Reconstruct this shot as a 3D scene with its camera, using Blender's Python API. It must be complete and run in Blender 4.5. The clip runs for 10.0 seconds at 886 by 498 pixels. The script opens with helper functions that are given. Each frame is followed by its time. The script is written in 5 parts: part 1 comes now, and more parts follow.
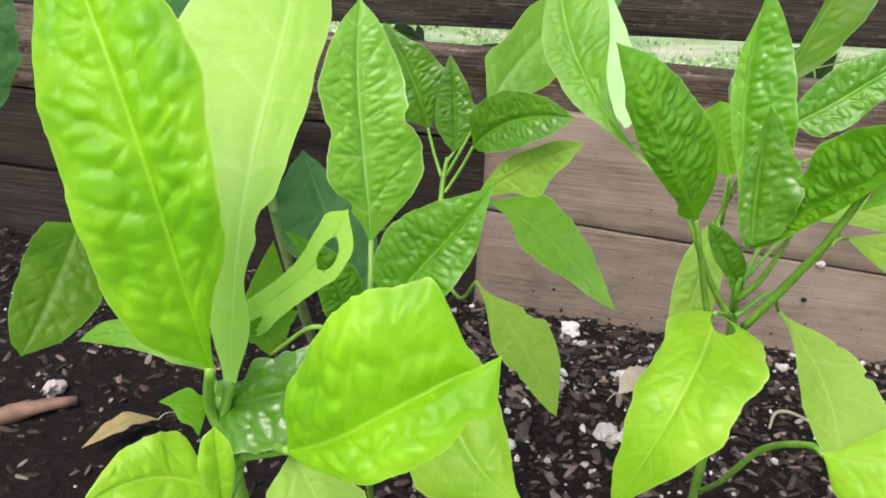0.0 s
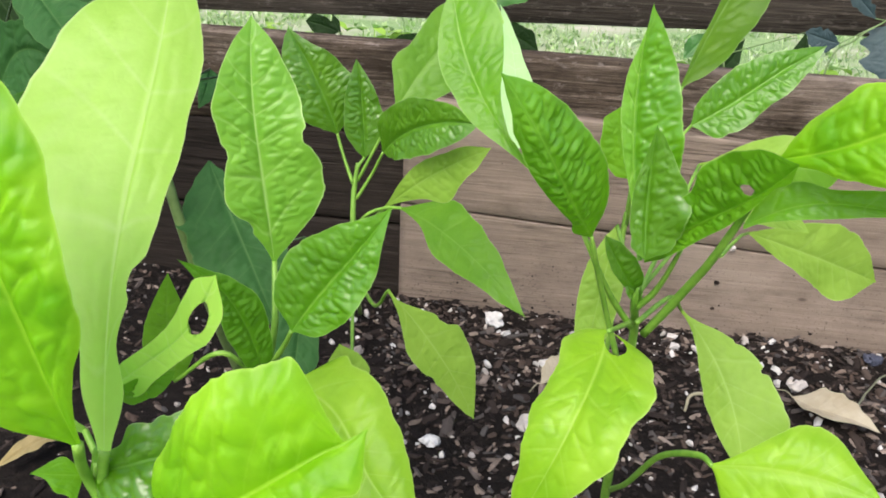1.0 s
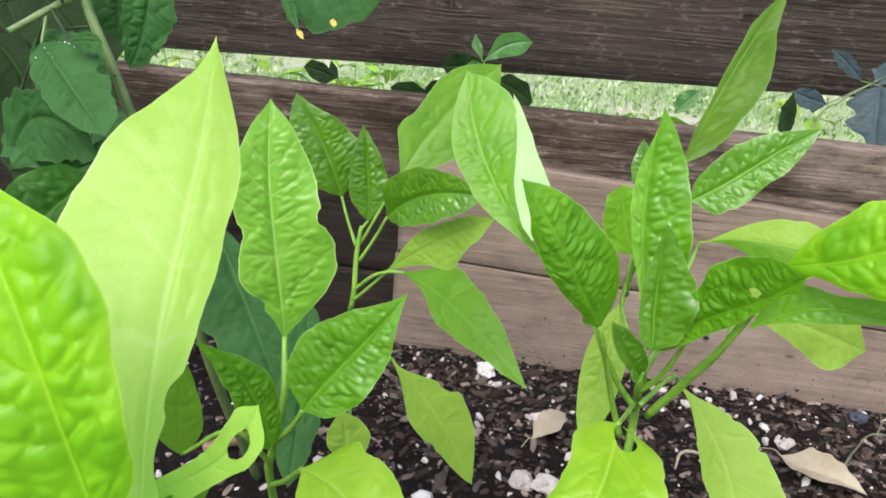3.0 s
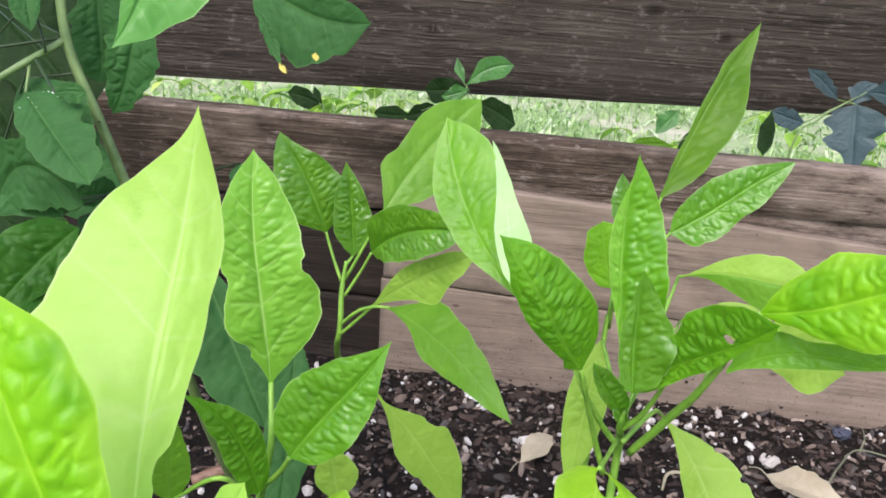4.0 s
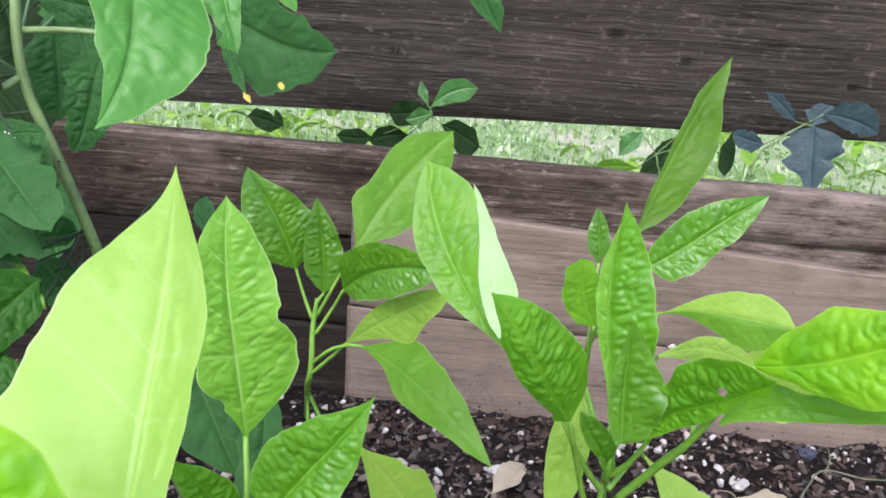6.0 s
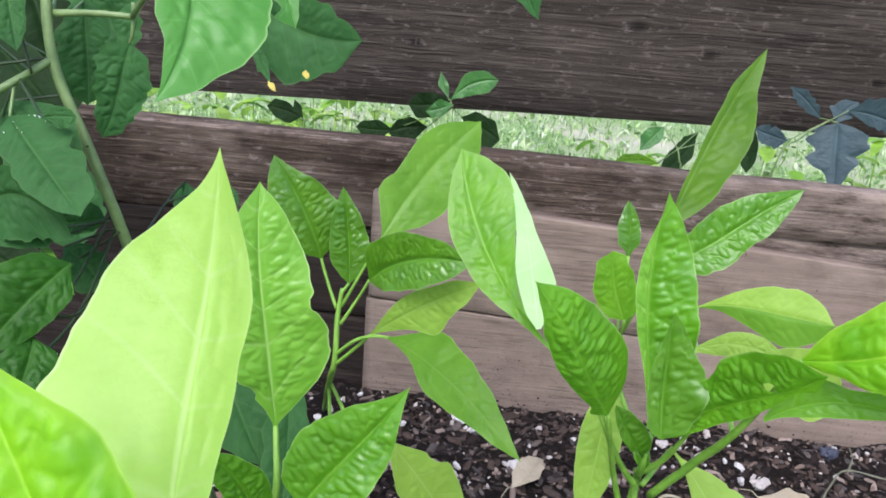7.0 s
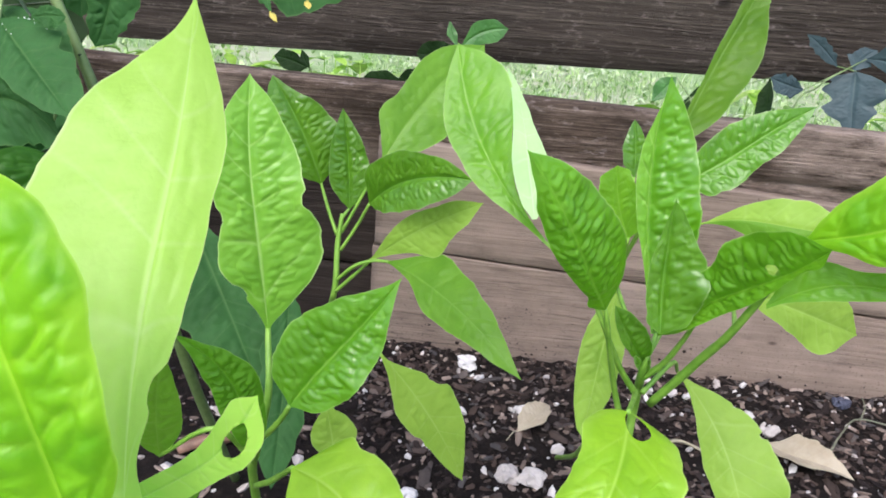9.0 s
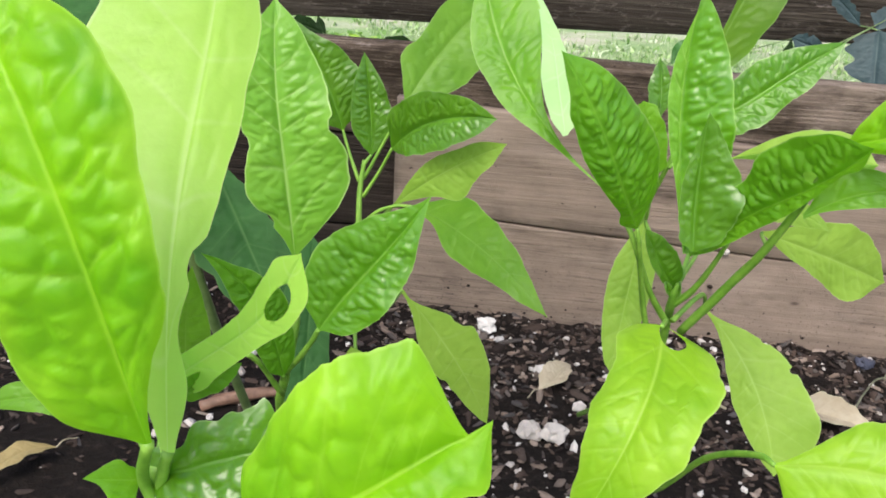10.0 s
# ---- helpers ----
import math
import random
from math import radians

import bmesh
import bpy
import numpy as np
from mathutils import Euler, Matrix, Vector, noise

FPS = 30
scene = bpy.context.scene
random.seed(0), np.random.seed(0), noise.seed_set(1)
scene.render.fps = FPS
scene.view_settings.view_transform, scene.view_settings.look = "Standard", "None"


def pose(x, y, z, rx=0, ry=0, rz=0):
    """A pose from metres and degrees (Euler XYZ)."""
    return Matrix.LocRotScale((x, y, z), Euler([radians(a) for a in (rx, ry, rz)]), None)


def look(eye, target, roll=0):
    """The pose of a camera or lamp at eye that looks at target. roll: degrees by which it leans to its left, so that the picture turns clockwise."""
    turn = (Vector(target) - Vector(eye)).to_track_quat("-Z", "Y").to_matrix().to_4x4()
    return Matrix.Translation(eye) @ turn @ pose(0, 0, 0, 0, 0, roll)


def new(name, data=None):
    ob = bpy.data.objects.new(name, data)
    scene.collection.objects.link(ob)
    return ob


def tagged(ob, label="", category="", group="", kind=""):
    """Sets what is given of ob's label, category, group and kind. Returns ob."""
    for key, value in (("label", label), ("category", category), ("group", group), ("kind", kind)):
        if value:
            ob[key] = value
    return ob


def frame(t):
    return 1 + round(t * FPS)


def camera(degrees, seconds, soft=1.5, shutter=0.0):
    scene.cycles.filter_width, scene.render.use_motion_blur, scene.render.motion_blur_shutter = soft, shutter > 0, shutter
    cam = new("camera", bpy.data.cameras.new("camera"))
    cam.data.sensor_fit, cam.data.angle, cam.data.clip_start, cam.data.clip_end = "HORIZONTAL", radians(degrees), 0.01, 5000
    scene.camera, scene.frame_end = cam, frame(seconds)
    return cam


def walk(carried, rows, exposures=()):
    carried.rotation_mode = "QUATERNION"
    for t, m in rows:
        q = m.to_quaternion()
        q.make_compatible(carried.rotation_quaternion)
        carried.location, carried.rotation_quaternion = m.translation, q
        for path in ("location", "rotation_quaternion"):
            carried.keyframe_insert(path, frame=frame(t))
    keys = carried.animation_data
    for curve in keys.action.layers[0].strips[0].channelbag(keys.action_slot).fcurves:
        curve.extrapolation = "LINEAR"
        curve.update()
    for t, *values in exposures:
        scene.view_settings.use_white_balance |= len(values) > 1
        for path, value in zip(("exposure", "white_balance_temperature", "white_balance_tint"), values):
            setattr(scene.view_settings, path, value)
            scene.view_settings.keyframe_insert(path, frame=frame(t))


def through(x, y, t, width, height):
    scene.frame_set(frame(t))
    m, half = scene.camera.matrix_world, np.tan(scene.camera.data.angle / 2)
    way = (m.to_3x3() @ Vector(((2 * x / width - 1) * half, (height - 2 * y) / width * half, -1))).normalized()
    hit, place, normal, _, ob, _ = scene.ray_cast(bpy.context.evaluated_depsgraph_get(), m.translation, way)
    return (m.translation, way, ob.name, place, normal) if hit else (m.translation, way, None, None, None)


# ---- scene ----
cam = camera(57.5, 10.0, 1.8)
PATH = [
    (0, (0.074, -0.121, 0.682), (-0.356, 1.692, -0.045), 2.7),
    (0.5, (0.094, -0.106, 0.698), (-0.247, 1.715, -0.055), 2.3),
    (1, (0.095, -0.104, 0.713), (-0.173, 1.721, -0.06), 2.6),
    (1.5, (0.084, -0.107, 0.715), (-0.152, 1.717, -0.07), 3.4),
    (2, (0.076, -0.106, 0.722), (-0.15, 1.726, -0.047), 3.9),
    (2.5, (0.069, -0.103, 0.735), (-0.167, 1.741, -0.001), 4.4),
    (4, (0.072, -0.103, 0.786), (-0.132, 1.766, 0.102), 3.6),
    (4.5, (0.067, -0.1, 0.786), (-0.112, 1.774, 0.109), 3.5),
    (5, (0.055, -0.09, 0.802), (-0.081, 1.795, 0.149), 3.4),
    (6.5, (0.041, -0.076, 0.805), (-0.055, 1.813, 0.154), 4.1),
    (7, (0.029, -0.073, 0.796), (-0.093, 1.81, 0.132), 4.5),
    (7.5, (0.031, -0.073, 0.804), (-0.105, 1.811, 0.145), 4.3),
    (8, (0.038, -0.074, 0.813), (-0.107, 1.814, 0.168), 3.9),
    (8.5, (0.04, -0.074, 0.789), (-0.107, 1.803, 0.114), 4.2),
    (9, (0.049, -0.077, 0.733), (-0.105, 1.786, 0.022), 4.3),
    (9.5, (0.049, -0.085, 0.707), (-0.125, 1.778, 0.001), 3.7),
    (10, (0.042, -0.09, 0.688), (-0.14, 1.758, -0.055), 3.6),
]
LIGHT = [(0.0, 0.66, 6450, 11), (2.5, 0.68, 6370, 13), (4.5, 0.75, 6080, 17), (7.5, 0.67, 5770, 18), (8.5, 0.68, 5820, 18), (9.2, 0.74, 6100, 16), (10.0, 0.64, 6420, 12)]
walk(cam, [(t, look(eye, target, roll)) for t, eye, target, roll in PATH], LIGHT)

import itertools

# ---- world and light ----
world = bpy.data.worlds.new("overcast_sky")
world.use_nodes = True
scene.world = world
wn = world.node_tree.nodes
sky = wn.new("ShaderNodeTexSky")
sky.sky_type = "NISHITA"
sky.sun_disc = False
sky.sun_elevation, sky.sun_rotation = radians(53), radians(192)
sky.air_density, sky.dust_density, sky.ozone_density = 1.0, 4.0, 1.0
wn["Background"].inputs[1].default_value = 0.155
world.node_tree.links.new(sky.outputs[0], wn["Background"].inputs[0])
sun = new("sun", bpy.data.lights.new("sun", "SUN"))
sun.data.energy, sun.data.angle, sun.data.color = 1.7, radians(38), (1.0, 0.97, 0.92)
sun.matrix_world = look((-0.5, -2.2, 4.2), (0.1, 0.6, 0.3))


# ---- materials ----
def material(name):
    m = bpy.data.materials.new(name)
    m.use_nodes = True
    return m, m.node_tree.nodes, m.node_tree.links, m.node_tree.nodes["Principled BSDF"]


def math_node(nodes, links, op, a, b=None, c=None, clamp=False):
    n = nodes.new("ShaderNodeMath")
    n.operation, n.use_clamp = op, clamp
    for i, v in enumerate((a, b, c)):
        if v is None:
            continue
        if isinstance(v, (int, float)):
            n.inputs[i].default_value = v
        else:
            links.new(v, n.inputs[i])
    return n.outputs[0]


def mix_colour(nodes, links, fac, a, b, mode="MIX"):
    n = nodes.new("ShaderNodeMix")
    n.data_type, n.blend_type = "RGBA", mode
    for sock, v in ((n.inputs[0], fac), (n.inputs[6], a), (n.inputs[7], b)):
        if isinstance(v, (int, float)):
            sock.default_value = v
        elif isinstance(v, tuple):
            sock.default_value = (*v, 1)
        else:
            links.new(v, sock)
    return n.outputs[2]


def noise_node(nodes, links, scale, detail=4.0, rough=0.55, vector=None):
    n = nodes.new("ShaderNodeTexNoise")
    n.inputs["Scale"].default_value, n.inputs["Detail"].default_value, n.inputs["Roughness"].default_value = scale, detail, rough
    if vector is not None:
        links.new(vector, n.inputs["Vector"])
    return n.outputs["Fac"]


def ramp(nodes, links, fac, stops):
    n = nodes.new("ShaderNodeValToRGB")
    while len(n.color_ramp.elements) < len(stops):
        n.color_ramp.elements.new(0.5)
    for e, (p, c) in zip(n.color_ramp.elements, stops):
        e.position, e.color = p, (*c, 1)
    links.new(fac, n.inputs[0])
    return n.outputs[0]


def leaf_material(name, dark, light, vein, glow, rough=0.38, through=0.45, veins=6.5, gloss=0.55, vein_amount=0.6, margin=0.0, mottle=1.6):
    """A leaf: mottled green, paler midrib and slanting side veins by the leaf's own length and breadth, light shining through."""
    m, nodes, links, bsdf = material(name)
    uv = nodes.new("ShaderNodeTexCoord")
    sep = nodes.new("ShaderNodeSeparateXYZ")
    links.new(uv.outputs["UV"], sep.inputs[0])
    u, v = sep.outputs[0], sep.outputs[1]
    av = math_node(nodes, links, "ABSOLUTE", math_node(nodes, links, "MULTIPLY_ADD", v, 2.0, -1.0))
    taper = math_node(nodes, links, "MULTIPLY_ADD", u, -0.045, 0.06)
    mid = math_node(nodes, links, "SUBTRACT", 1.0, math_node(nodes, links, "DIVIDE", av, taper), clamp=True)
    wob = math_node(nodes, links, "MULTIPLY", math_node(nodes, links, "SINE", math_node(nodes, links, "MULTIPLY_ADD", u, 8.0, math_node(nodes, links, "MULTIPLY", v, 3.0))), 0.3)
    s = math_node(nodes, links, "MULTIPLY_ADD", u, veins, wob)
    wave = math_node(nodes, links, "ABSOLUTE", math_node(nodes, links, "SINE", math_node(nodes, links, "MULTIPLY", s, math.pi)))
    side = math_node(nodes, links, "MULTIPLY_ADD", wave, -5.0, 1.0, clamp=True)
    side = math_node(nodes, links, "MULTIPLY", side, math_node(nodes, links, "MULTIPLY_ADD", av, -0.65, 0.95, clamp=True))
    obj = uv.outputs["Object"]
    net = nodes.new("ShaderNodeTexVoronoi")
    net.feature, net.inputs["Scale"].default_value = "DISTANCE_TO_EDGE", 170.0
    links.new(obj, net.inputs["Vector"])
    web = math_node(nodes, links, "MULTIPLY_ADD", net.outputs["Distance"], -6.0, 1.0, clamp=True)
    blotch = noise_node(nodes, links, 28.0, 4.0, 0.6, obj)
    info = nodes.new("ShaderNodeObjectInfo")
    tone = math_node(nodes, links, "MULTIPLY_ADD", math_node(nodes, links, "SUBTRACT", info.outputs["Random"], 0.5), 0.25, math_node(nodes, links, "MULTIPLY_ADD", blotch, mottle, 0.5 - 0.5 * mottle), clamp=True)
    base = mix_colour(nodes, links, tone, dark, light)
    base = mix_colour(nodes, links, math_node(nodes, links, "MULTIPLY", web, 0.025), base, vein)
    lit_rim = math_node(nodes, links, "MULTIPLY_ADD", av, 30.0, -28.9, clamp=True)
    lines = math_node(nodes, links, "MAXIMUM", mid, math_node(nodes, links, "MULTIPLY", side, 0.6))
    strength = math_node(nodes, links, "MULTIPLY", math_node(nodes, links, "MAXIMUM", lines, math_node(nodes, links, "MULTIPLY", lit_rim, 0.7)), vein_amount)
    base = mix_colour(nodes, links, strength, base, vein)
    thin = math_node(nodes, links, "MULTIPLY", math_node(nodes, links, "MULTIPLY_ADD", av, 28.0, -27.0, clamp=True), vein_amount)
    base = mix_colour(nodes, links, thin, base, tuple(0.5 * c + 0.5 * d for c, d in zip(vein, (0.72, 0.88, 0.42))) if vein[1] > 0.3 else vein)
    if margin:
        paler = math_node(nodes, links, "MULTIPLY_ADD", math_node(nodes, links, "ADD", av, math_node(nodes, links, "MULTIPLY_ADD", blotch, 0.8, -0.4)), 2.6, -1.7, clamp=True)
        base = mix_colour(nodes, links, math_node(nodes, links, "MULTIPLY", paler, margin), base, vein)
    links.new(base, bsdf.inputs["Base Color"])
    bsdf.inputs["Roughness"].default_value = rough
    bsdf.inputs["Specular IOR Level"].default_value = gloss
    bump = nodes.new("ShaderNodeBump")
    bump.inputs["Strength"].default_value, bump.inputs["Distance"].default_value = 0.22, 0.0009
    fine = noise_node(nodes, links, 260.0, 3.0, 0.6, obj)
    links.new(math_node(nodes, links, "ADD", math_node(nodes, links, "MULTIPLY", fine, 0.5), math_node(nodes, links, "MULTIPLY", web, -0.1)), bump.inputs["Height"])
    links.new(bump.outputs[0], bsdf.inputs["Normal"])
    trans = nodes.new("ShaderNodeBsdfTranslucent")
    links.new(mix_colour(nodes, links, strength, mix_colour(nodes, links, tone, tuple(0.8 * g for g in glow), glow), vein), trans.inputs[0])
    links.new(bump.outputs[0], trans.inputs["Normal"])
    both = nodes.new("ShaderNodeMixShader")
    both.inputs[0].default_value = through
    links.new(bsdf.outputs[0], both.inputs[1])
    links.new(trans.outputs[0], both.inputs[2])
    links.new(both.outputs[0], nodes["Material Output"].inputs[0])
    return m


LEAF = {
    "shade": leaf_material("pepper_leaf_deep_shade", (0.016, 0.075, 0.005), (0.042, 0.155, 0.010), (0.08, 0.22, 0.03), (0.06, 0.20, 0.008), 0.5, 0.3, 6.5, 0.25, 0.5),
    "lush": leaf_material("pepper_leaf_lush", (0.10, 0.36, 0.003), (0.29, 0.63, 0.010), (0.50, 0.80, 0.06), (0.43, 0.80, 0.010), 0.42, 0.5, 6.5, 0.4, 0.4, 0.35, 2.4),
    "tan": leaf_material("tan_leaf", (0.28, 0.22, 0.09), (0.42, 0.34, 0.16), (0.45, 0.37, 0.2), (0.4, 0.3, 0.12), 0.8, 0.2, 7.0, 0.2, 0.4),
    "silver": leaf_material("pepper_leaf_flap", (0.36, 0.62, 0.22), (0.48, 0.75, 0.33), (0.66, 0.88, 0.54), (0.5, 0.80, 0.34), 0.45, 0.4, 6.5, 0.5, 0.5),
    "soft": leaf_material("pepper_leaf_satin", (0.058, 0.205, 0.004), (0.125, 0.34, 0.010), (0.25, 0.50, 0.07), (0.20, 0.50, 0.012), 0.36, 0.32, 6.5, 0.6, 0.5),
    "fresh": leaf_material("pepper_leaf_fresh", (0.082, 0.265, 0.006), (0.165, 0.405, 0.013), (0.34, 0.60, 0.08), (0.30, 0.62, 0.012), 0.38, 0.4, 6.5, 0.4, 0.4),
    "top": leaf_material("pepper_leaf_upper", (0.070, 0.245, 0.003), (0.155, 0.415, 0.008), (0.27, 0.53, 0.05), (0.22, 0.54, 0.010), 0.34, 0.3, 6.5, 0.9, 0.5),
    "dark": leaf_material("pepper_leaf_dark", (0.058, 0.180, 0.004), (0.118, 0.300, 0.010), (0.15, 0.36, 0.05), (0.10, 0.32, 0.012), 0.28, 0.3, 6.5, 0.8, 0.5),
    "mid": leaf_material("pepper_leaf_older", (0.10, 0.28, 0.014), (0.18, 0.40, 0.034), (0.30, 0.52, 0.10), (0.25, 0.50, 0.03), 0.38, 0.42, 6.5, 0.3, 0.4),
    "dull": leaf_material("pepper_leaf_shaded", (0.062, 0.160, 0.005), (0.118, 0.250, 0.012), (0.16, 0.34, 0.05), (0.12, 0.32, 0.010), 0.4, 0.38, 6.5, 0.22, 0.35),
    "crisp": leaf_material("pepper_leaf_grown", (0.145, 0.40, 0.024), (0.26, 0.56, 0.058), (0.48, 0.72, 0.20), (0.34, 0.62, 0.04), 0.34, 0.4, 6.5, 0.5, 0.85),
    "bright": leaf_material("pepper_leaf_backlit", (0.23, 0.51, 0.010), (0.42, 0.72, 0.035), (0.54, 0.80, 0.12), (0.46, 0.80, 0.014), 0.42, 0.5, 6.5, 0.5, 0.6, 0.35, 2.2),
    "pale": leaf_material("pepper_leaf_yellowing", (0.245, 0.455, 0.045), (0.375, 0.61, 0.09), (0.51, 0.71, 0.19), (0.41, 0.66, 0.07), 0.48, 0.45, 6.5, 0.3, 0.5),
    "under": leaf_material("pepper_leaf_underside", (0.44, 0.765, 0.09), (0.55, 0.87, 0.155), (0.70, 0.94, 0.34), (0.54, 0.95, 0.11), 0.42, 0.58, 6.5, 0.6, 0.55),
    "lobed": leaf_material("tomato_leaf", (0.022, 0.078, 0.020), (0.055, 0.165, 0.045), (0.10, 0.21, 0.06), (0.04, 0.16, 0.018), 0.6, 0.28, 6.0, 0.14, 0.5),
    "gloss": leaf_material("glossy_leaf", (0.07, 0.25, 0.035), (0.12, 0.34, 0.06), (0.22, 0.46, 0.13), (0.16, 0.42, 0.05), 0.40, 0.35, 6.0, 0.4, 0.6),
    "blue": leaf_material("weed_leaf", (0.02, 0.042, 0.048), (0.052, 0.09, 0.096), (0.10, 0.15, 0.14), (0.04, 0.07, 0.05), 0.5, 0.12, 6.0, 0.3, 0.4),
    "weed": leaf_material("sprout_leaf", (0.03, 0.11, 0.02), (0.07, 0.24, 0.04), (0.12, 0.32, 0.07), (0.08, 0.26, 0.03), 0.4, 0.3, 6.0, 0.4, 0.4),
    "deep": leaf_material("shaded_leaf", (0.005, 0.017, 0.003), (0.013, 0.038, 0.007), (0.04, 0.09, 0.02), (0.025, 0.08, 0.008), 0.6, 0.2, 6.0, 0.12, 0.4),
    "yellow": leaf_material("yellowed_tip", (0.55, 0.45, 0.06), (0.75, 0.62, 0.10), (0.7, 0.6, 0.2), (0.6, 0.5, 0.05), 0.5, 0.3),
    "dry": leaf_material("dry_leaf", (0.32, 0.27, 0.18), (0.50, 0.45, 0.34), (0.55, 0.48, 0.34), (0.5, 0.42, 0.25), 0.8, 0.15, 7.0, 0.2, 0.4),
}


def stem_material(name, a, b):
    m, nodes, links, bsdf = material(name)
    co = nodes.new("ShaderNodeTexCoord")
    links.new(ramp(nodes, links, noise_node(nodes, links, 60.0, 4.0, 0.6, co.outputs["Object"]), [(0.3, a), (0.7, b)]), bsdf.inputs["Base Color"])
    bsdf.inputs["Roughness"].default_value = 0.45
    bsdf.inputs["Subsurface Weight"].default_value = 0.0
    bump = nodes.new("ShaderNodeBump")
    bump.inputs["Strength"].default_value, bump.inputs["Distance"].default_value = 0.3, 0.001
    links.new(noise_node(nodes, links, 300.0, 3.0, 0.6, co.outputs["Object"]), bump.inputs["Height"])
    links.new(bump.outputs[0], bsdf.inputs["Normal"])
    return m


STEM = stem_material("pepper_stem", (0.12, 0.28, 0.025), (0.24, 0.44, 0.06))
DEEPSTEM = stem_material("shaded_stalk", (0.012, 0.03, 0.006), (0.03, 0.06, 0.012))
TOMSTEM = stem_material("tomato_stem", (0.10, 0.17, 0.05), (0.19, 0.28, 0.10))


def wood_material(name, deep, mid, light, streak=1.0, rough=0.85, relief=0.004, lichen=0.0, knots=(), blotch=0.75, dirt=0.0, bleach=0.0):
    """Weathered timber with its grain along x: long fibres, dark cracks, grey bleached patches, dirt specks."""
    m, nodes, links, bsdf = material(name)
    co = nodes.new("ShaderNodeTexCoord")
    info = nodes.new("ShaderNodeObjectInfo")
    shift = nodes.new("ShaderNodeVectorMath")
    shift.operation = "MULTIPLY_ADD"
    links.new(info.outputs["Random"], shift.inputs[0])
    shift.inputs[1].default_value = (7.0, 3.0, 5.0)
    links.new(co.outputs["Object"], shift.inputs[2])

    place = nodes.new("ShaderNodeSeparateXYZ")
    links.new(co.outputs["Object"], place.inputs[0])
    bulge, core = None, None
    for kx, kz, size in knots:
        dx = math_node(nodes, links, "MULTIPLY", math_node(nodes, links, "SUBTRACT", place.outputs[0], kx), 0.45 / size)
        dz = math_node(nodes, links, "DIVIDE", math_node(nodes, links, "SUBTRACT", place.outputs[2], kz), size)
        d2 = math_node(nodes, links, "ADD", math_node(nodes, links, "MULTIPLY", dx, dx), math_node(nodes, links, "MULTIPLY", dz, dz))
        near = math_node(nodes, links, "DIVIDE", 1.0, math_node(nodes, links, "ADD", d2, 1.0))
        push = math_node(nodes, links, "MULTIPLY", math_node(nodes, links, "MULTIPLY", near, dz), -0.8 * size)
        dot = math_node(nodes, links, "MULTIPLY_ADD", math_node(nodes, links, "SQRT", d2), -1.6, 1.35, clamp=True)
        bulge = push if bulge is None else math_node(nodes, links, "ADD", bulge, push)
        core = dot if core is None else math_node(nodes, links, "MAXIMUM", core, dot)
    grained = shift.outputs[0]
    if knots:
        lift = nodes.new("ShaderNodeCombineXYZ")
        links.new(bulge, lift.inputs[2])
        bent = nodes.new("ShaderNodeVectorMath")
        bent.operation = "ADD"
        links.new(shift.outputs[0], bent.inputs[0])
        links.new(lift.outputs[0], bent.inputs[1])
        grained = bent.outputs[0]

    def stretched(sx, sy, sz):
        mp = nodes.new("ShaderNodeMapping")
        mp.inputs["Scale"].default_value = (sx, sy, sz)
        links.new(grained, mp.inputs["Vector"])
        return mp.outputs[0]

    warp = noise_node(nodes, links, 3.0, 3.0, 0.5, shift.outputs[0])
    grain = noise_node(nodes, links, 1.0, 6.0, 0.65, stretched(3.0, 60.0, 190.0))
    broad = noise_node(nodes, links, 1.0, 4.0, 0.6, stretched(1.2, 14.0, 40.0))
    crack = noise_node(nodes, links, 1.0, 3.0, 0.7, stretched(2.2, 40.0, 95.0))
    crack = math_node(nodes, links, "MULTIPLY_ADD", math_node(nodes, links, "ABSOLUTE", math_node(nodes, links, "SUBTRACT", crack, 0.5)), -22.0, 1.0, clamp=True)
    crack = math_node(nodes, links, "MULTIPLY", crack, math_node(nodes, links, "MULTIPLY_ADD", warp, 3.0, -1.2, clamp=True))
    fibre = noise_node(nodes, links, 1.0, 5.0, 0.75, stretched(9.0, 90.0, 380.0))
    patch = noise_node(nodes, links, 9.0, 5.0, 0.65, shift.outputs[0])
    col = ramp(nodes, links, math_node(nodes, links, "MULTIPLY_ADD", grain, 0.4 * streak, math_node(nodes, links, "MULTIPLY_ADD", broad, 0.3, math_node(nodes, links, "MULTIPLY_ADD", fibre, 0.5 * streak, 0.33 - 0.45 * streak))), [(0.25, deep), (0.5, mid), (0.78, light)])
    col = mix_colour(nodes, links, math_node(nodes, links, "MULTIPLY_ADD", patch, 2.0, -0.85, clamp=True), col, tuple(blotch * c for c in mid))
    if knots:
        col = mix_colour(nodes, links, math_node(nodes, links, "MULTIPLY", core, 0.85), col, tuple(0.5 * c for c in deep))
    if lichen:
        spot = noise_node(nodes, links, 55.0, 4.0, 0.7, stretched(0.6, 1.0, 1.4))
        col = mix_colour(nodes, links, math_node(nodes, links, "MULTIPLY", math_node(nodes, links, "MULTIPLY_ADD", spot, 7.0, -4.0, clamp=True), lichen), col, (0.42, 0.36, 0.33))
    speck = noise_node(nodes, links, 120.0, 2.0, 0.5, shift.outputs[0])
    col = mix_colour(nodes, links, math_node(nodes, links, "MULTIPLY_ADD", speck, 12.0, -8.6, clamp=True), col, (0.02, 0.016, 0.013))
